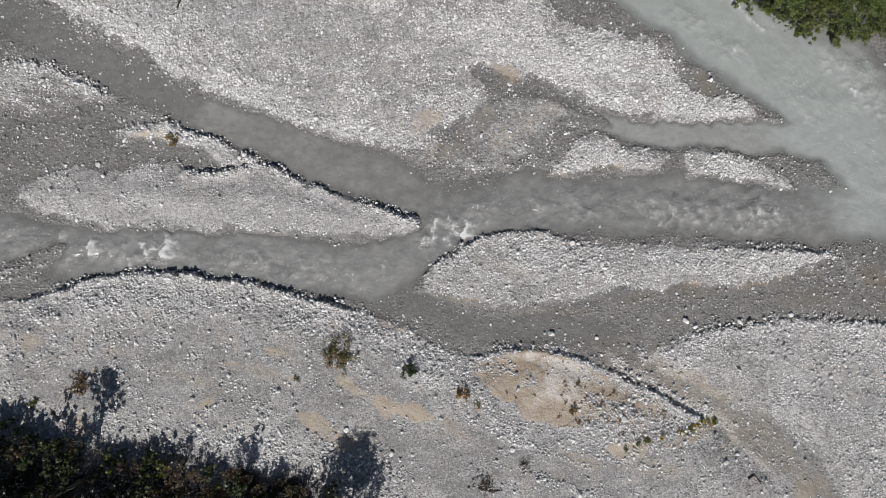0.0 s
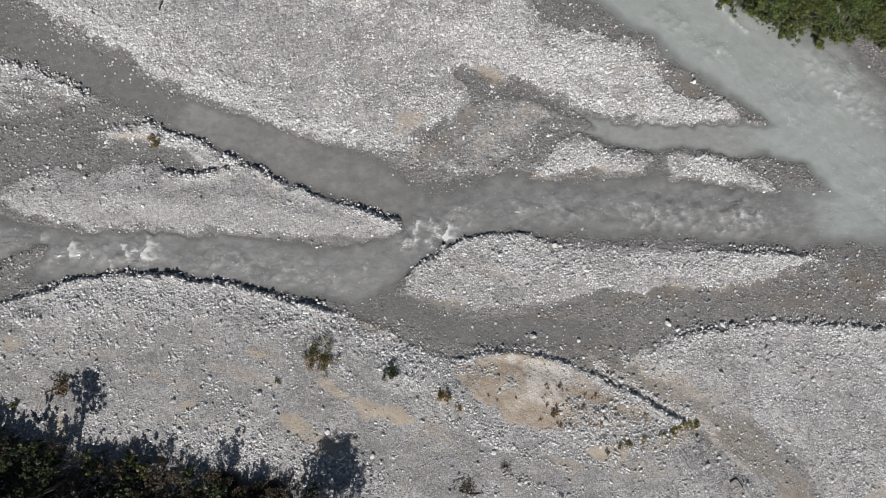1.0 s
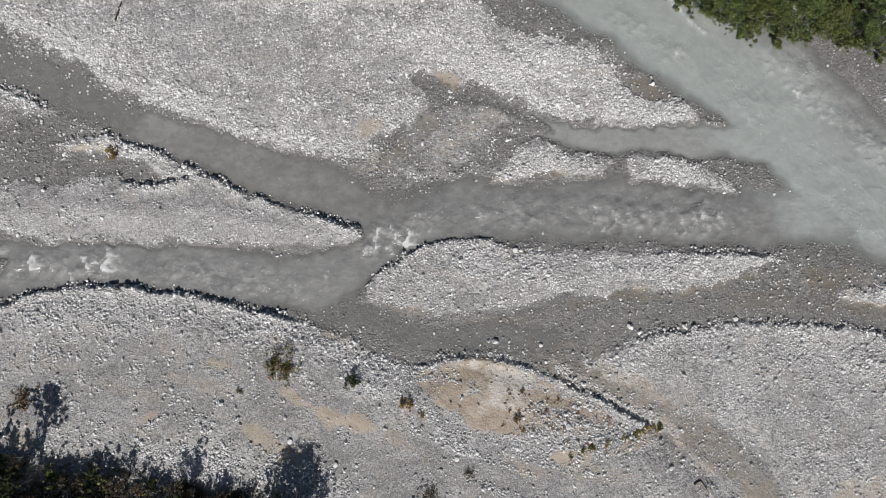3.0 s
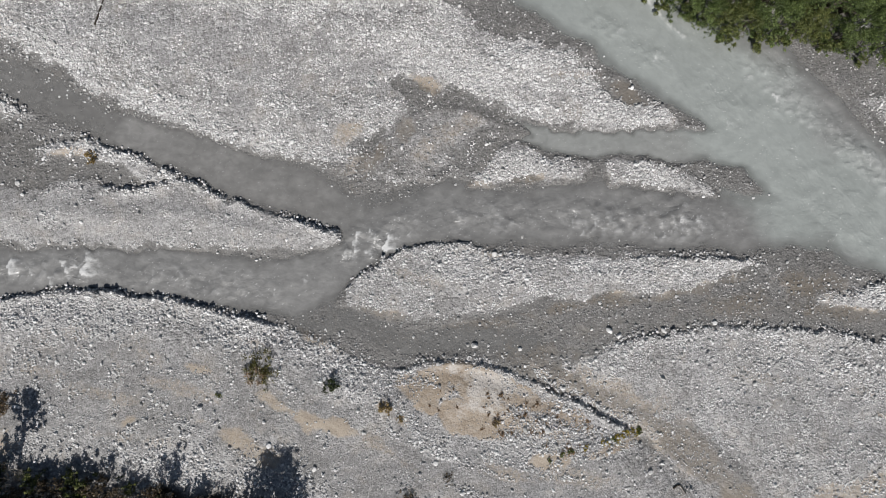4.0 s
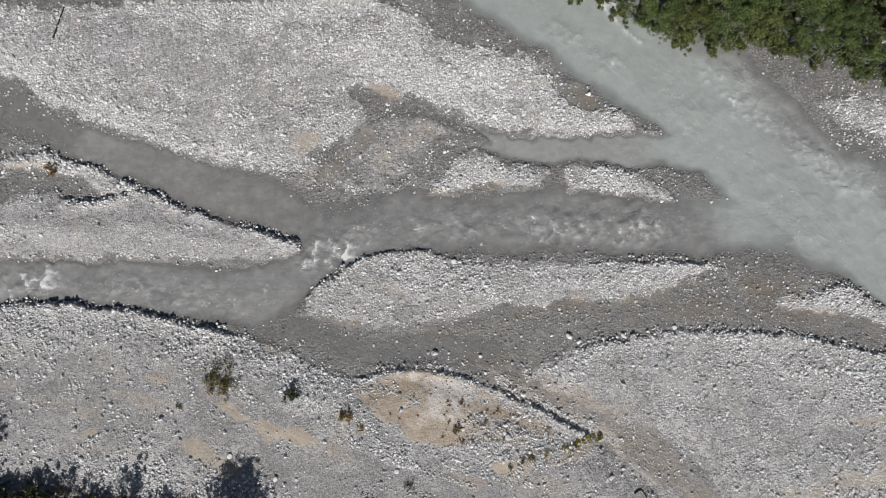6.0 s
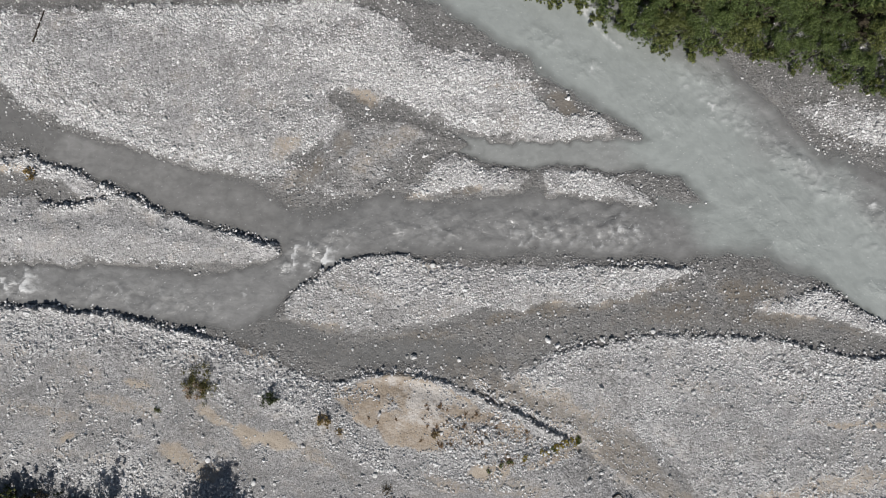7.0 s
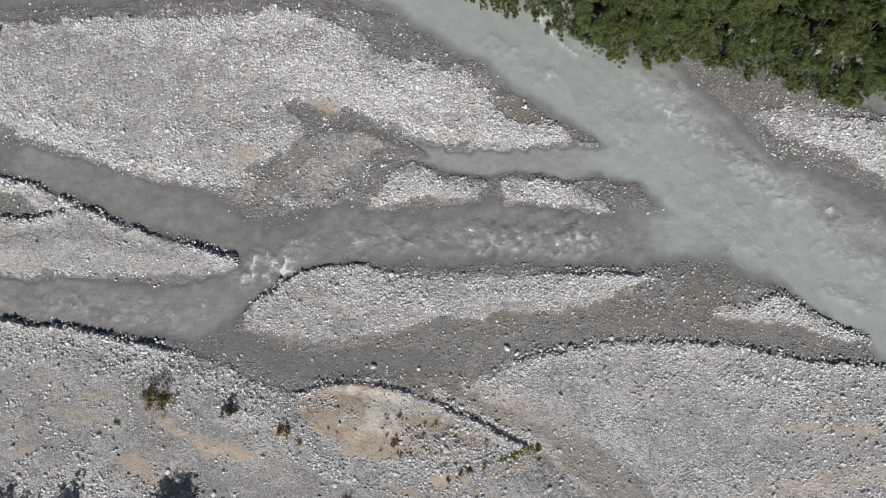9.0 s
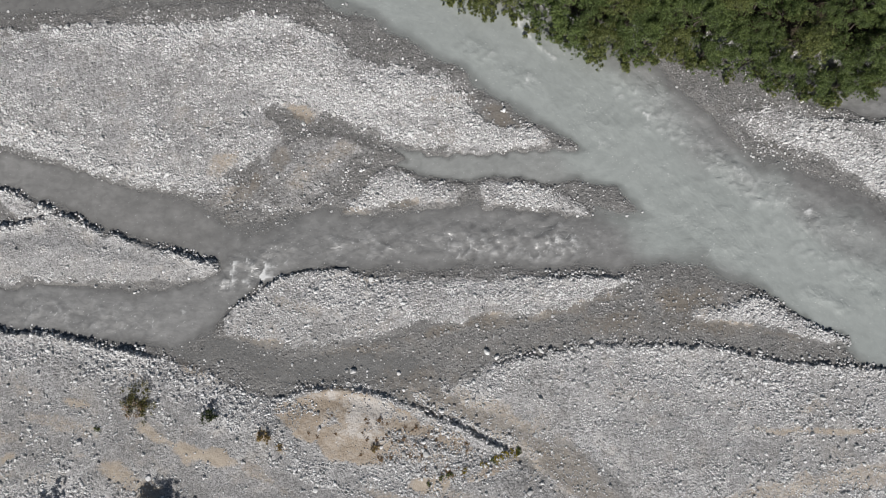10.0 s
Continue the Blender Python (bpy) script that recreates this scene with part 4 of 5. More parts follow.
def small_shape(seed):
    rng = np.random.RandomState(seed)
    pts = np.array([(1, 0, 0), (0, 1, 0), (-1, 0, 0), (0, -1, 0), (0, 0, 1), (0, 0, -1)], float) * 0.5
    tris = np.array([(0, 1, 4), (1, 2, 4), (2, 3, 4), (3, 0, 4), (1, 0, 5), (2, 1, 5), (3, 2, 5), (0, 3, 5)])
    return pts * rng.uniform(0.75, 1.15, (6, 1)) * np.array([1.1, 0.95, 0.9]) + rng.uniform(-0.08, 0.08, (6, 3)), tris


def dome_shape(seed):
    """The top of a half-buried cobble."""
    rng = np.random.RandomState(seed)
    a = np.arange(6) * math.pi / 3 + rng.uniform(-0.3, 0.3, 6)
    r = rng.uniform(0.42, 0.60, 6)
    ring = np.stack([r * np.cos(a), 0.85 * r * np.sin(a), rng.uniform(-0.35, -0.25, 6)], 1)
    top = np.array([[rng.uniform(-0.12, 0.12), rng.uniform(-0.12, 0.12), rng.uniform(0.26, 0.36)]])
    return np.concatenate([ring, top]), np.array([(k, (k + 1) % 6, 6) for k in range(6)])


def stones(name, x, y, size, shapes, material, label, sink=0.2, flat=1.0):
    """Many stones lying on the ground, joined into one mesh."""
    rng = np.random.RandomState(len(x))
    z, _ = land(x, y)
    verts, faces, base = [], [], 0
    kind = rng.randint(len(shapes), size=len(x))
    for k, (pts, tris) in enumerate(shapes):
        m = np.flatnonzero(kind == k)
        a = rng.uniform(0, 2 * math.pi, len(m))
        c, s = np.cos(a)[:, None], np.sin(a)[:, None]
        tilt = rng.uniform(-0.3, 0.3, (len(m), 1))
        p = pts[None] * size[m][:, None, None]
        pz = flat * (p[..., 2] + p[..., 0] * tilt)
        out = np.stack([p[..., 0] * c - p[..., 1] * s + x[m][:, None], p[..., 0] * s + p[..., 1] * c + y[m][:, None],
                        pz + (z[m] + size[m] * (0.40 - sink))[:, None]], -1)
        verts.append(out.reshape(-1, 3))
        faces.append((tris[None] + (np.arange(len(m)) * len(pts))[:, None, None] + base).reshape(-1, 3))
        base += len(m) * len(pts)
    ob = sheet(name, np.concatenate(verts), np.concatenate(faces), material, smooth=False)
    return tagged(ob, label, "stones", kind="stuff")


BIG = [rock_shape(s, 1) for s in range(8)]
SMALL = [small_shape(s) for s in range(8)]
DOMES = [dome_shape(s) for s in range(8)]
pick = np.random.RandomState(11)


def scatter(count, chance):
    """Random places in the plan, kept with a chance that depends on the place."""
    x, y = pick.uniform(-77, 80, count), pick.uniform(-42.5, 42.5, count)
    z, inner = land(x, y)
    keep = pick.rand(count) < chance(x, y, z, inner)
    return x[keep], y[keep]


def bare(x, y):
    """Where neither silt, sand nor forest soil covers the stones."""
    cover = np.maximum(np.maximum(blobs(x, y, SILT, 0.5, 0.2), strokes(x, y, SILT_LINES)), 0.85 * blobs(x, y, SAND, 0.25))
    return (1 - 0.8 * cover) * (1 - ease(sample(FOREST_FIELD, x, y), 0.5, 2.0))


def dry_chance(x, y, z, inner):
    coarse = blobs(x, y, COARSE, 0.5)
    rim = np.exp(-(sample(CUT_FIELD, x, y) / 0.9) ** 2) * np.where((y < -14) & (x > -6) & (x < 20), 0.15, 1.0)
    bank = ease(sample(SOUTH_FIELD, x, y), 1.5, 4.0)
    fine = np.clip(wobble(x, y, 6.0, 40) * 0.75 + 0.5, 0.15, 1.1) * np.clip(0.75 + 0.9 * wobble(x, y, 1.5, 45, 2), 0.15, 1.6) * (1 - 0.35 * blobs(x, y, FINE, 0.4))
    bank = np.maximum(bank, 1.3 * ease(sample(BAR_FIELDS[5][0], x, y), 0.0, 1.0) * (1 - rim))
    bank = np.maximum(bank, 1.9 * ease(sample(FAN_FIELD, x, y), 0.0, 1.0) * (1 - 0.08 * strokes(x, y, PALE_ARCS)))
    shore = np.where(z > 0.14, 1.0, 0.16 * (z > 0.03) * np.exp(-np.maximum(-inner, 0) / 2.0))
    return np.clip(((0.62 * fine + 0.95 * coarse) * (1 - 0.25 * blobs(x, y, FINE, 0.4)) + 0.8 * rim) * bare(x, y) * (1 - 0.42 * bank) + 0.75 * blobs(x, y, RUBBLE, 0.45, 0.3) + 0.7 * strokes(x, y, STONE_ROWS), 0, 1) * shore


def wet_chance(x, y, z, inner):
    near = np.exp(-np.abs(inner + 1.2) / 2.2)
    return (0.2 + 0.6 * near * np.clip(0.5 + wobble(x, y, 4.0, 41), 0, 1)) * np.where(z > -0.06, 1.0, 0.4) * (z > -0.45) * (z <= 0.16) * (0.4 + 0.6 * bare(x, y))


def clumped(x, y, z, inner):
    return np.clip(1.15 * dry_chance(x, y, z, inner) * np.clip(1.0 + 0.8 * wobble(x, y, 1.1, 47, 2), 0.1, 2.2), 0, 1)


sx, sy = scatter(500000, clumped)
sizes = 0.17 + 0.065 * pick.exponential(1.0, len(sx)).clip(0, 2.6)
stones("cobbles", sx, sy, sizes, DOMES, COBBLE, "pale grey and white limestone cobbles on dry gravel bars", 0.2, 1.0)


def large_chance(x, y, z, inner):
    return clumped(x, y, z, inner) * (1 - 0.6 * blobs(x, y, [(36, -22, 26, 9, -8, 1), (-40, 4, 22, 5, -3, 1), (-30, -22, 30, 6, -10, 0.5), (-31.7, 26.2, 17, 6.5, -8, 0.9)], 0.3))


sx, sy = scatter(84000, large_chance)
sizes = 0.29 + 0.10 * pick.exponential(1.0, len(sx)).clip(0, 3.2)
stones("large_cobbles", sx, sy, sizes, BIG, COBBLE, "white and grey rounded river stones on dry gravel", 0.18, 0.88)
sx, sy = scatter(205000, wet_chance)
sizes = 0.11 + 0.085 * pick.exponential(1.0, len(sx)).clip(0, 2.6)
stones("wet_cobbles", sx, sy, sizes, SMALL, WET_COBBLE, "dark wet cobbles along the shallow streams", 0.28, 0.75)


def shore_chance(x, y, z, inner):
    lumps = np.clip(0.15 + 1.1 * wobble(x, y, 5.0, 44), 0, 1)
    west = blobs(x, y, [(-68, 15, 16, 8, 0, 1), (-50, 19, 16, 3.5, -25, 1), (-64, 25, 14, 4.5, -24, 1), (-37, 13.5, 7, 3, -20, 0.8), (-8, 9, 9, 6, 0, 1), (48, -6, 14, 4, 0, 0.4), (60, 15, 8, 5, -40, 1), (-68, -5.5, 6, 3, 10, 1), (8, 6, 14, 2, 0, 0.7), (-20, -11.5, 9, 1.6, -20, 0.8)], 0.4, 0.4)
    return (0.05 + 0.2 * lumps + 0.7 * west * (0.4 + 0.6 * lumps)) * (z > -0.2) * (z < 0.2) * np.where(z > -0.05, 1, 0.75) * (1 - ease(sample(FOREST_FIELD, x, y), 0.5, 2.0))


sx, sy = scatter(66000, shore_chance)
sizes = 0.20 + 0.11 * pick.exponential(1.0, len(sx)).clip(0, 3.0)
stones("shore_stones", sx, sy, sizes, BIG, SHORE_STONE, "grey half-wet stones standing out of shallow water", 0.18, 0.9)


def fallen_chance(x, y, z, inner):
    along = np.clip(0.55 + 0.9 * wobble(x, y, 2.6, 46, 2), 0, 1)
    return along * np.exp(-((sample(CUT_FIELD, x, y) - 0.3) / 0.6) ** 2) * (inner < 0.7) * (inner > -0.7) * np.where((y < -14) & (x > -1) & (x < 12), 0.12, 1.0)


sx, sy = scatter(110000, fallen_chance)
sizes = 0.22 + 0.10 * pick.exponential(1.0, len(sx)).clip(0, 2.6)
stones("fallen_stones", sx, sy, sizes, BIG, COBBLE, "pale stones tumbled to the foot of undercut banks", -0.1, 1.0)


def simple(name, pts, tris, material, parent=None, label="", smooth=False):
    """One mesh object, as a thing or as a part of one."""
    ob = sheet(name, pts, tris, material, smooth)
    if parent:
        ob.parent = parent
    return tagged(ob, label) if label else ob


ROCKS = []
for s in range(8):
    pts, tris = rock_shape(100 + s, 2)
    ROCKS.append(sheet("boulder", pts, tris, BOULDER, False).data)
    bpy.data.objects.remove(bpy.data.objects["boulder"])
    ROCKS[-1].name = "boulder"


def boulder(x, y, size, k):
    ob = new("boulder", ROCKS[k % 8])
    z = float(land(np.array([x]), np.array([y]))[0][0])
    ob.matrix_world = pose(x, y, z + 0.16 * size, 0, 0, (k * 77) % 360) @ Matrix.Scale(size, 4)
    shore = "in the shallow stream" if z < 0.12 else "on pale dry gravel"
    return tagged(ob, ("large white" if size > 0.9 else "pale grey") + " rounded limestone boulder " + shore, "boulder", "boulders on the river bed")


for k, (x, y, size) in enumerate([(2.5, -13.9, 1.1), (1.6, -13.8, 0.7), (20.5, -11.9, 1.1), (21.8, -12.6, 0.9), (8.6, -14.4, 0.7), (12.0, -24.8, 1.0), (9.1, -24.7, 0.8), (14.2, -19.5, 0.8),
                                  (6.2, -34.5, 1.1), (5.3, -35.3, 0.8), (-33.5, -21.9, 0.8), (27.7, -11.9, 0.9), (34.5, -10.9, 0.8), (-58.9, 7.9, 0.8), (33.4, 6.0, 0.5), (9.0, 0.6, 0.7)]):
    boulder(x, y, size, k)
bx, by = scatter(5200, lambda x, y, z, inner: np.clip(blobs(x, y, COARSE, 0.5) * 0.28 + 0.05, 0, 1) * (z > 0.1) * bare(x, y) * (1 - blobs(x, y, FINE[:1], 0.2)))
for k, (x, y) in enumerate(list(zip(bx, by))[:230]):
    boulder(float(x), float(y), 0.45 + 0.4 * pick.rand() ** 2, k)


# ---- plants ----
def leaf_cloud(rng, lobes, count, size, droop=0.0):
    """Many small folded leaves on and inside a few rounded lobes (centre, radii)."""
    share = np.array([r[0] * r[1] + r[0] * r[2] + r[1] * r[2] for _, r in lobes], float)
    which = rng.choice(len(lobes), size=count, p=share / share.sum())
    centre = np.array([c for c, _ in lobes], float)[which]
    radii = np.array([r for _, r in lobes], float)[which]
    way = rng.normal(size=(count, 3))
    way /= np.linalg.norm(way, axis=1)[:, None]
    low = way[:, 2] < -0.35
    way[low, 2] *= -1
    deep = rng.uniform(0.25, 1.3, count) ** 0.8
    ripple = 1 + 0.22 * np.sin(way[:, 0] * 7 + which * 2.1) * np.cos(way[:, 1] * 6 + way[:, 2] * 5 + which)
    at = centre + way * radii * (deep * ripple)[:, None]
    at[:, 2] -= droop * rng.rand(count)
    face = way + 0.8 * rng.normal(size=(count, 3)) + np.array([0, 0, 0.45])
    face /= np.linalg.norm(face, axis=1)[:, None]
    side = np.cross(face, rng.normal(size=(count, 3)))
    side /= np.linalg.norm(side, axis=1)[:, None]
    tip = np.cross(face, side)
    s = size * rng.uniform(0.6, 1.35, count)[:, None]
    pts = np.stack([at - tip * s * 0.6 + side * s * 0.4, at + tip * s * 0.75, at - tip * s * 0.5 - side * s * 0.45], 1)
    return pts.reshape(-1, 3), np.arange(count * 3).reshape(-1, 3)


def limb_tube(points, radii, sides=6):
    """A tapered, closed branch along a line of points."""
    points = np.array(points, float)
    ways = np.gradient(points, axis=0)
    rings = []
    for p, w, r in zip(points, ways, radii):
        w = w / np.linalg.norm(w)
        a = np.cross(w, (0.31, 0.95, 0.05))
        a /= np.linalg.norm(a)
        b = np.cross(w, a)
        t = np.arange(sides) * 2 * math.pi / sides
        rings.append(p + r * (np.cos(t)[:, None] * a + np.sin(t)[:, None] * b))
    n = len(points)
    faces = [(i * sides + k, i * sides + (k + 1) % sides, (i + 1) * sides + (k + 1) % sides, (i + 1) * sides + k) for i in range(n - 1) for k in range(sides)]
    pts = np.concatenate(rings)
    if sides == 6:
        faces += [(3, 2, 1, 0), (5, 4, 3, 0)]
        m = (n - 1) * sides
        faces += [(m, m + 1, m + 2, m + 3), (m, m + 3, m + 4, m + 5)]
    return pts, np.array(faces)


def bent(rng, a, b, steps, bend):
    """A wavering line from a to b."""
    a, b = np.array(a, float), np.array(b, float)
    t = np.linspace(0, 1, steps)[:, None]
    jig = rng.normal(size=(steps, 3)) * bend * np.sin(t * math.pi)
    return a + (b - a) * t + jig


def tree(rng, height, spread, leaves, size, leaf, label, bark=BARK, slim=False, clusters=7, limbs=7):
    """A broadleaf tree at the origin: trunk, limbs and a crown of leaves."""
    base = new("tree")
    top = np.array([rng.uniform(-0.3, 0.3), rng.uniform(-0.3, 0.3), height * 0.86])
    line = bent(rng, (0, 0, -0.3), top, 7, 0.12)
    thick = 0.035 * height ** 0.9
    simple("trunk", *limb_tube(line, np.linspace(thick, 0.03, 7)), bark, base, smooth=True)
    lobes = []
    first = 0.62 if slim else 0.3
    for k in range(limbs):
        turn = k * 2.4 + rng.uniform(-0.4, 0.4)
        u = rng.uniform(first, 0.85)
        start = line[int(u * 6)]
        reach = spread * rng.uniform(0.5, 0.8) * (1.15 - 0.5 * u)
        end = start + np.array([math.cos(turn) * reach, math.sin(turn) * reach, height * rng.uniform(0.10, 0.24)])
        simple("limb", *limb_tube(bent(rng, start, end, 5, 0.10), np.linspace(thick * 0.45, 0.02, 5)), bark, base, smooth=True)
        r = spread * rng.uniform(0.32, 0.48)
        lobes.append((end, (r, r, r * rng.uniform(0.7, 1.0))))
    sprays = []
    for c, r in lobes:
        for _ in range(clusters):
            way = rng.normal(size=3)
            way /= np.linalg.norm(way)
            way[2] = abs(way[2]) * 0.9 - 0.15
            q = spread * rng.uniform(0.045, 0.10)
            sprays.append((np.array(c) + way * np.array(r) * rng.uniform(0.5, 1.25), (q, q, q * 0.7)))
    for _ in range(clusters):
        sprays.append((top + rng.normal(size=3) * np.array([0.28, 0.28, 0.1]) * spread, (spread * 0.17, spread * 0.17, spread * 0.14)))
    simple("crown", *leaf_cloud(rng, sprays, leaves, size), leaf, base)
    return tagged(base, label, "tree")


def bush(rng, name, radius, height, leaves, size, leaf, label, category="bush", stems=5, bark=BARK, twigs=0):
    """A low bush at the origin: stems that fan out and a ragged mass of leaves."""
    base = new(name)
    lobes = []
    for k in range(stems):
        turn = k * 2.4 + rng.uniform(-0.5, 0.5)
        reach = radius * rng.uniform(0.25, 0.85)
        end = np.array([math.cos(turn) * reach, math.sin(turn) * reach, height * rng.uniform(0.45, 0.95)])
        line = bent(rng, (0, 0, -0.1), end, 5, radius * 0.05)
        stem = simple("stem", *limb_tube(line, np.linspace(0.028 * radius + 0.01, 0.008, 5)), bark, base, smooth=True)
        for t in range(twigs):
            a = line[2 + t % 2]
            b = a + rng.normal(size=3) * np.array([0.22, 0.22, 0.08]) * radius + np.array([0, 0, 0.12 * height])
            simple("twig", *limb_tube(bent(rng, a, b, 3, 0.03), (0.022, 0.014, 0.008), 6), bark, stem, smooth=True)
        r = radius * rng.uniform(0.2, 0.42)
        lobes.append((end, (r, r, height * 0.24)))
    sprays = []
    for c, r in lobes:
        for _ in range(5):
            sprays.append((np.array(c) + rng.normal(size=3) * np.array(r) * 0.7, tuple(np.array(r) * rng.uniform(0.35, 0.6))))
    simple("foliage", *leaf_cloud(rng, sprays, leaves, size), leaf, base)
    return tagged(base, label, category)


def rest(ob, x, y, turn=0.0, scale=1.0, first=False, group=""):
    """Stands a thing, or a copy of it, on the ground."""
    z = float(land(np.array([float(x)]), np.array([float(y)]))[0][0])
    if first:
        ob.matrix_basis = pose(x, y, z, 0, 0, turn) @ Matrix.Scale(scale, 4)
        made = ob
    else:
        made = copy_thing(ob, pose(x, y, z, 0, 0, turn))
        made.scale = (scale, scale, scale)
    return tagged(made, group=group) if group else made


seeds = np.random.RandomState(21)
# the wood on the far bank: alders and willows over the water
EDGE = smooth_line([(6, 44), (11.5, 39.4), (17.0, 35.6), (21.0, 33.4), (26.3, 32.4), (32.2, 28.8), (38.2, 26.6), (45.4, 26.2), (49.3, 25.0), (56.6, 23.4), (63.3, 20.7), (68.5, 19.6), (73.5, 21.6), (84.2, 22.0), (92, 22)], False, 12)
lengths = np.concatenate([[0], np.cumsum(np.linalg.norm(np.diff(EDGE, axis=0), axis=1))])
WOOD = [tree(seeds, 6.2, 3.1, 9800, 0.118, GREEN, "leafy green alder tree at the water's edge", clusters=22),
        tree(seeds, 7.4, 3.3, 10000, 0.118, GREEN, "tall dense green alder tree in the riverside wood", clusters=22),
        tree(seeds, 5.4, 2.9, 9200, 0.115, OLIVE, "yellow-green willow tree leaning over the water", clusters=22),
        tree(seeds, 6.8, 3.0, 9000, 0.118, GREEN, "green alder tree with gaps in its crown", clusters=22),
        tree(seeds, 7.8, 3.2, 9400, 0.118, OLIVE, "olive-green tree deep in the riverside wood", clusters=22)]
planted = set()
for row in range(6):
    s = 1.0 + (row % 2) * 1.7
    while s < lengths[-1] - 1:
        cx, cy = np.interp(s, lengths, EDGE[:, 0]), np.interp(s, lengths, EDGE[:, 1])
        away = 2.5 + row * 3.3 + seeds.uniform(-0.9, 0.9)
        x, y = cx + 0.33 * away + seeds.uniform(-0.6, 0.6), cy + 0.94 * away
        k = (2 if seeds.rand() < 0.3 else 0) if row == 0 else int(seeds.choice([0, 1, 1, 3, 4]))
        if y < 39.4 and x < 79:
            rest(WOOD[k], x, y, seeds.uniform(0, 360), seeds.uniform(0.68, 1.22), k not in planted, "trees of the riverside wood")
            planted.add(k)
        s += seeds.uniform(2.5, 3.5) if row < 2 else seeds.uniform(3.4, 4.9)

# low willow bushes that hang over the water below the wood
willow = bush(seeds, "willow_bush", 1.7, 2.2, 3000, 0.125, OLIVE, "bright green willow bush hanging over the water")
for k, s in enumerate(np.arange(2.0, lengths[-1] - 1, 3.1)):
    cx, cy = np.interp(s, lengths, EDGE[:, 0]), np.interp(s, lengths, EDGE[:, 1])
    rest(willow, cx + seeds.uniform(-0.8, 0.8), cy + seeds.uniform(0.6, 2.0), k * 67, seeds.uniform(0.65, 1.15), k == 0, "willow bushes at the bank")

# the shaded wood on the near bank
SHADE = [tree(seeds, 8.5, 1.9, 2600, 0.19, DARK, "dark tree with thinning leaves above the gravel bank"),
         tree(seeds, 11.5, 3.4, 7600, 0.21, DARK, "tall dark tree at the edge of the shaded wood")]
for k, (x, y, scale) in enumerate([(-27.5, -39.8, 0.42), (-31.5, -39.6, 0.55), (-36.0, -39.6, 0.66), (-40.5, -39.2, 0.8), (-45.0, -39.2, 1.0), (-49.5, -38.6, 1.02), (-54.0, -38.8, 1.08),
                                   (-15.6, -41.8, 0.8), (-29.5, -38.6, 0.45), (-33.8, -38.2, 0.55), (-38.2, -37.9, 0.68), (-42.8, -37.2, 0.85), (-47.2, -37.0, 0.9), (-51.8, -36.8, 0.95), (-56.4, -36.6, 1.0), (-60.5, -36.2, 1.1), (-64.5, -35.6, 1.15)]):
    rest(SHADE[0], x, y, k * 83, scale * 0.88, k == 0, "trees of the shaded wood")
for k, (x, y, scale) in enumerate([(-61.0, -38.6, 0.95), (-66.5, -38.2, 1.12), (-71.0, -38.6, 1.28), (-76.0, -39.6, 1.3), (-69.0, -43.0, 1.2), (-62.0, -43.5, 1.1), (-55.5, -43.6, 1.05),
                                   (-48.5, -43.8, 0.95), (-42.0, -44.0, 0.9), (-35.0, -44.2, 0.85), (-79.0, -36.5, 1.2), (-66.8, -29.6, 0.55), (-63.6, -30.2, 0.5), (-69.8, -30.2, 0.6), (-60.8, -31.4, 0.45), (-74.0, -36.2, 1.15), (-69.5, -35.6, 1.0), (-65.0, -40.5, 1.15), (-58.0, -40.8, 1.0)]):
    rest(SHADE[1], x, y, k * 101, scale * 0.88, k == 0, "trees of the shaded wood")
for k, (x, y, scale) in enumerate([(-82, -47.5, 1.75), (-77, -47.0, 1.7), (-72.5, -48.0, 1.75), (-68, -47.0, 1.6), (-64, -48.2, 1.6), (-59.5, -48.6, 1.45), (-55, -48.0, 1.4), (-51, -48.8, 1.4),
                                   (-46.5, -48.4, 1.3), (-42, -48.6, 1.3), (-38, -48.2, 1.15), (-34, -48.4, 1.1)]):
    rest(SHADE[1], x, y, k * 57, scale, False, "trees of the shaded wood")
lone = tree(seeds, 9.6, 5.6, 15000, 0.20, DARK, "broad dark tree standing alone above the gravel bank", clusters=22, limbs=15)
rest(lone, -23.6, -37.6, 0, 0.8, True)
slender = tree(seeds, 13.6, 2.8, 5200, 0.19, DARK, "slender tree with a thin trunk and high crown", slim=True, clusters=12)
rest(slender, -57.4, -33.2, 0, 1.05, True)
THICKET = [bush(seeds, "shrub", 1.5, 3.4, 420, 0.20, RUST, "brown half-bare shrub with grey twigs in shade", "shrub", 9, PALE_WOOD),
           bush(seeds, "shrub", 1.3, 4.4, 800, 0.24, DARK, "dark green shrub at the shaded wood's edge", "shrub", 7),
           bush(seeds, "shrub", 1.7, 3.0, 800, 0.22, OLIVE, "olive green shrub below the shaded trees", "shrub", 6),
           bush(seeds, "shrub", 1.8, 3.4, 70, 0.18, RUST, "bare shrub of pale grey branches in shade", "shrub", 10, PALE_WOOD, 4)]
grown = set()
for row in range(4):
    x = -77.0 + row * 0.9
    while x < -24 - row:
        k = int(seeds.choice([0, 0, 0, 1, 2, 3, 3, 3]))
        y = -30.6 - 1.7 * row + (x + 50) * -0.085 - 0.12 * max(x + 45, 0) + seeds.uniform(-1.2, 1.2)
        rest(THICKET[k], x, y, seeds.uniform(0, 360), seeds.uniform(0.55, 1.05), k not in grown, "shrubs along the shaded wood")
        grown.add(k)
        x += seeds.uniform(1.3, 2.3)
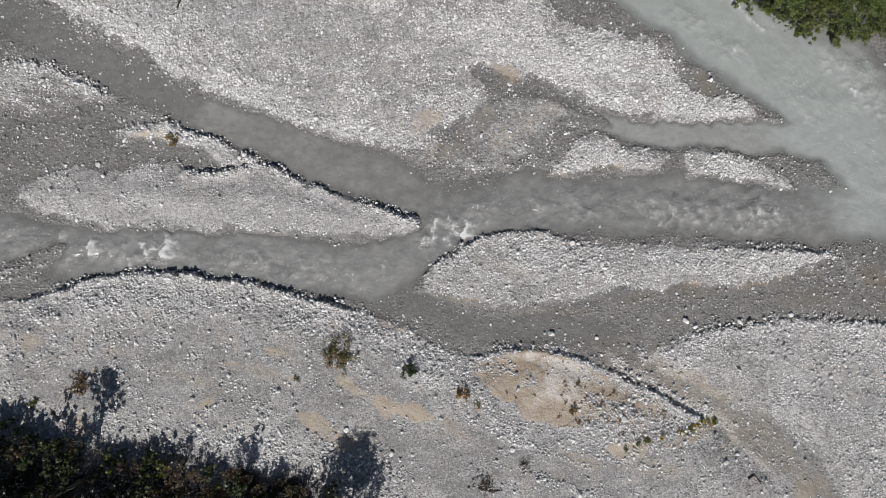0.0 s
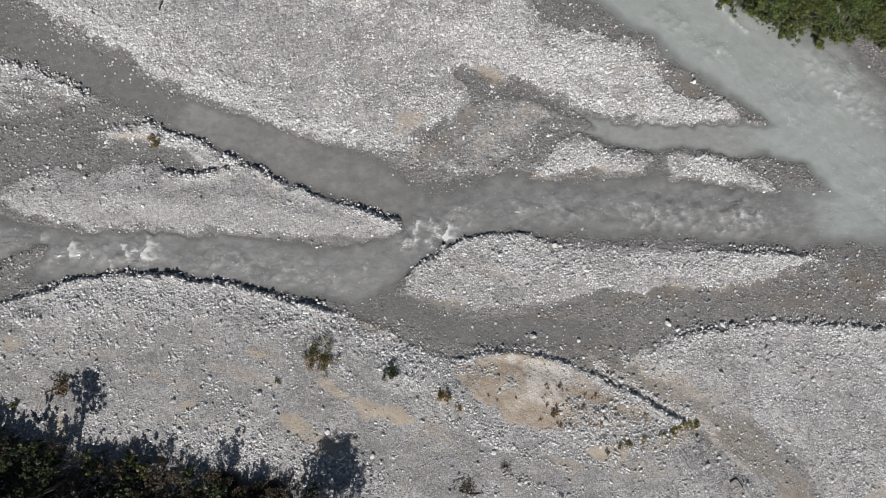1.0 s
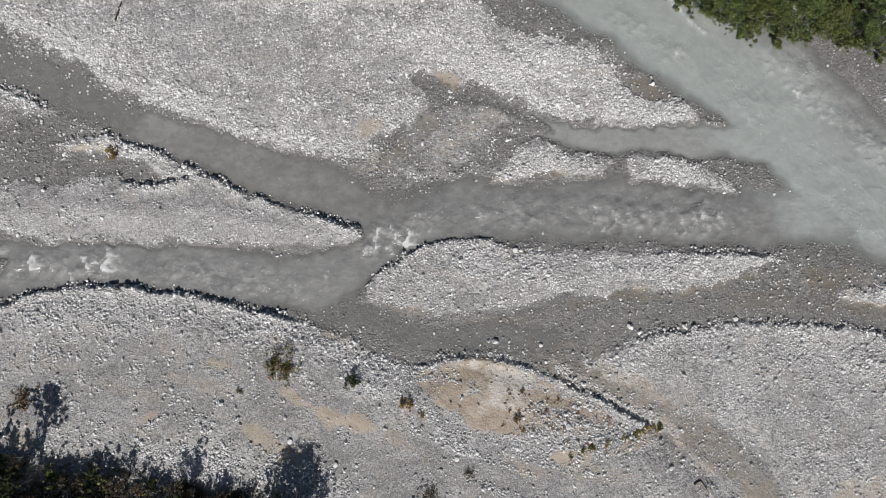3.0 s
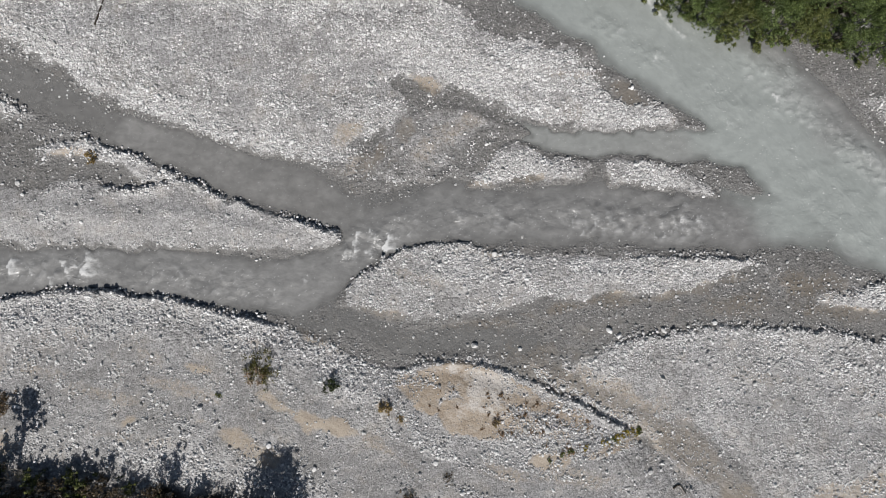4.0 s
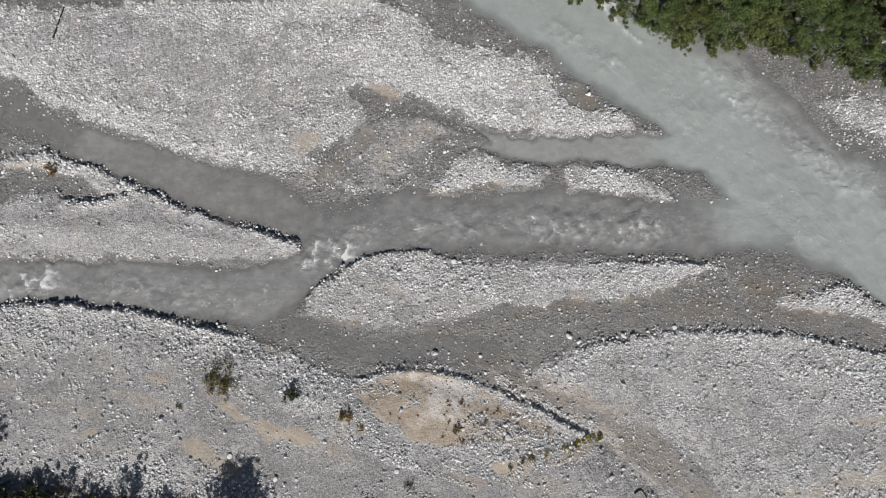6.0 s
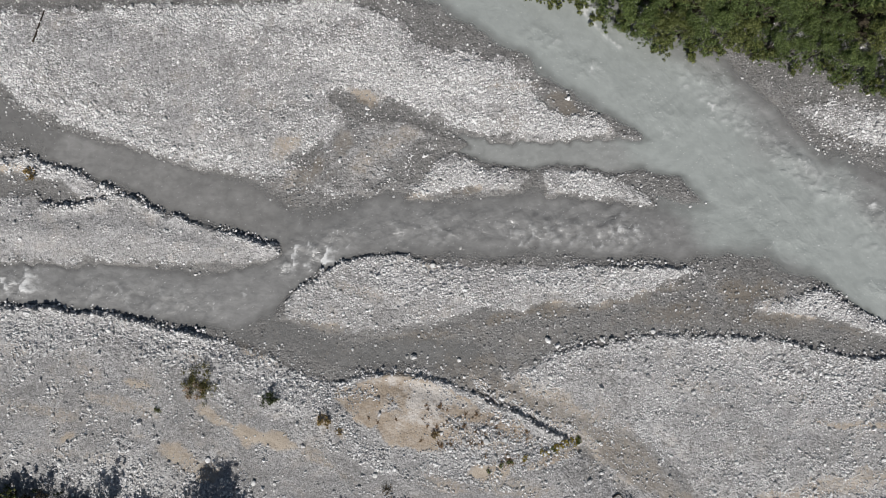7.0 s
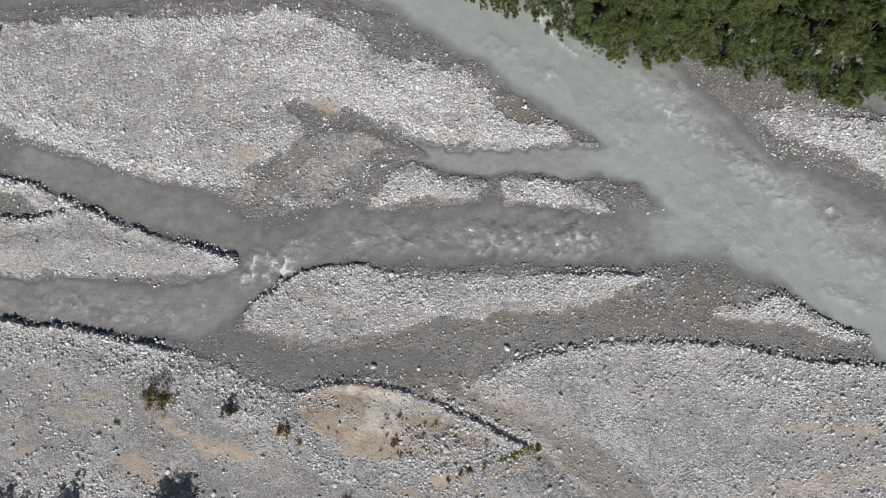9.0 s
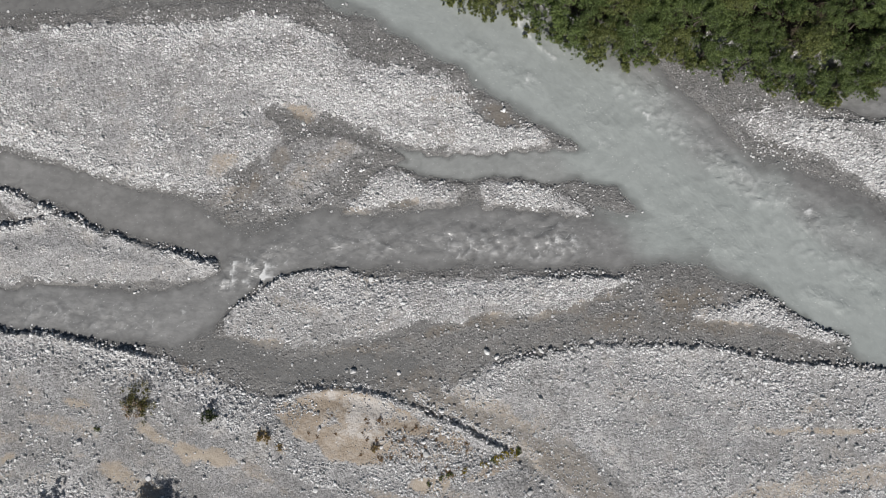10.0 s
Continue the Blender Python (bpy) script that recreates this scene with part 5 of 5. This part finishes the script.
# dark shrubs in the shade of the trees, out on the gravel
for k, (x, y, s) in enumerate([(-71.5, -26.0, 0.9), (-69.6, -26.4, 0.9), (-67.8, -26.2, 1.0), (-66.2, -27.0, 0.85), (-64.6, -27.6, 0.8), (-70.6, -28.2, 1.1), (-68.4, -28.6, 1.1), (-66.0, -29.2, 1.0), (-63.4, -29.2, 0.8),
                               (-61.6, -28.9, 0.6), (-58.6, -29.4, 0.5), (-55.6, -29.8, 0.55), (-53.2, -29.6, 0.45), (-50.0, -29.4, 0.5), (-46.6, -30.0, 0.4), (-43.5, -30.4, 0.4), (-72.8, -29.5, 1.1), (-61.0, -31.0, 0.9)]):
    rest(THICKET[1], x, y - 0.2, k * 71, s * 0.58, False, "shrubs along the shaded wood")

# bushes and tufts on the open gravel
willow_low = bush(seeds, "gravel_bush", 3.1, 0.75, 1700, 0.19, DUSTY, "green willow bush with browning leaves on gravel", "bush", 11)
dry_lobes = [((math.cos(a) * 1.3 - 0.5, math.sin(a) * 1.2 - 1.0, 0.45), (0.6, 0.6, 0.3)) for a in (0.3, 1.6, 2.9, 4.0, 5.2)]
simple("dry_foliage", *leaf_cloud(seeds, dry_lobes, 420, 0.19), WITHERED, willow_low, "browning leaves at the foot")
rest(willow_low, -25.8, -17.0, 0, 0.76, True)
rest(bush(seeds, "gravel_bush", 1.1, 0.8, 1100, 0.12, DARK, "small dark green bush on coarse gravel", "bush", 10), -16.3, -18.9, 20, 1, True)
rest(bush(seeds, "dry_bush", 2.0, 0.55, 420, 0.2, RUSSET, "flattened rusty brown bush on the gravel bank", "bush", 7, PALE_WOOD), -59.6, -21.3, 0, 1, True)
yellow = bush(seeds, "yellow_bush", 0.62, 0.34, 320, 0.12, YELLOW, "small yellow autumn bush on the bank", "bush", 4)
for k, (x, y, s) in enumerate([(23.7, -25.4, 1.1), (22.4, -25.4, 1.2), (21.3, -25.7, 0.9), (19.4, -26.3, 0.95), (16.8, -27.1, 0.8)]):
    rest(yellow, x, y, k * 70, s, k == 0, "row of yellow bushes")
little = bush(seeds, "green_bush", 0.5, 0.3, 260, 0.11, OLIVE, "small olive green bush on the sandy bank", "bush", 4)
for k, (x, y, s) in enumerate([(24.1, -24.9, 1.2), (20.6, -26.0, 1.0), (14.9, -27.6, 1.0), (13.9, -28.0, 0.9), (12.3, -28.7, 0.8), (-31.0, -20.2, 1.0), (-65.5, -23.8, 1.5)]):
    rest(little, x, y, k * 50, s, k == 0, "small bushes on the bank")
tuft = bush(seeds, "grass_tuft", 0.55, 0.45, 420, 0.13, STRAW, "straw-coloured tuft of dry grass on gravel", "grass", 6)
for k, (x, y, s) in enumerate([(-48.9, 11.5, 1.5), (-9.4, -21.8, 1.5), (5.2, -23.9, 0.9), (-7.3, -23.4, 0.8)]):
    rest(tuft, x, y, k * 50, s, k == 0, "tufts of dry grass")
weed = bush(seeds, "weed", 0.5, 0.10, 60, 0.13, WITHERED, "small brown withered weed on silty sand", "weed", 5)
for k in range(64):
    u, v = seeds.uniform(-5, 18) if k < 24 else seeds.uniform(4, 18), seeds.uniform(-3.4, 2.4)
    rest(weed, u, -21.3 - 0.3 * (u - 3) + v, seeds.uniform(0, 360), seeds.uniform(0.4, 1.15) * (0.7 if u < 4 else 1), k == 0, "withered weeds on the sand")
brush = bush(seeds, "brushwood_pile", 1.1, 0.5, 160, 0.16, RUST, "low pile of dark flood brushwood", "brushwood", 9, DARK_WOOD, 3)
rest(brush, -5.9, -33.7, 0, 1.2, True)
rest(brush, -1.1, -30.7, 130, 0.75)


# ---- driftwood ----
def driftwood(name, points, radius, material, label, twigs=0):
    """A bare log or branch lying on the ground, with a few broken twigs."""
    base = new(name)
    line = smooth_line(points, False, 5)
    z, _ = land(line[:, 0], line[:, 1])
    line = np.column_stack([line, z + radius * 0.8])
    origin = line[0].copy()
    base.location = origin
    log = simple("log", *limb_tube(line - origin, np.linspace(radius, radius * 0.5, len(line))), material, base, smooth=True)
    for k in range(twigs):
        a = line[2 + k * 2 % (len(line) - 3)] - origin
        b = a + np.array([seeds.uniform(-0.9, 0.9), seeds.uniform(-0.9, 0.9), seeds.uniform(0.0, 0.3)])
        simple("twig", *limb_tube(bent(seeds, a, b, 4, 0.05), np.linspace(radius * 0.5, 0.012, 4)), material, log, smooth=True)
    return tagged(base, label, "driftwood")


driftwood("driftwood_log", [(-48.7, 29.3), (-48.2, 31.4), (-47.6, 33.9)], 0.13, DARK_WOOD, "straight dark driftwood log on pale gravel", 2)
driftwood("driftwood_branch", [(-58.8, -22.4), (-60.4, -22.0), (-61.8, -22.8), (-62.4, -24.4)], 0.13, PALE_WOOD, "curved bleached driftwood branch on the gravel bank", 2)
driftwood("driftwood_branch", [(-63.4, -24.6), (-62.3, -25.8), (-61.0, -26.9)], 0.06, DARK_WOOD, "dark fallen branch on silty gravel", 3)
driftwood("driftwood_branch", [(-7.0, -34.0), (-5.4, -34.4), (-3.9, -34.2)], 0.11, DARK_WOOD, "dark branch washed up on gravel", 3)
driftwood("driftwood_branch", [(28.4, -32.4), (29.3, -32.0), (30.0, -33.0)], 0.12, DARK_WOOD, "bent dark branch washed up on gravel", 2)
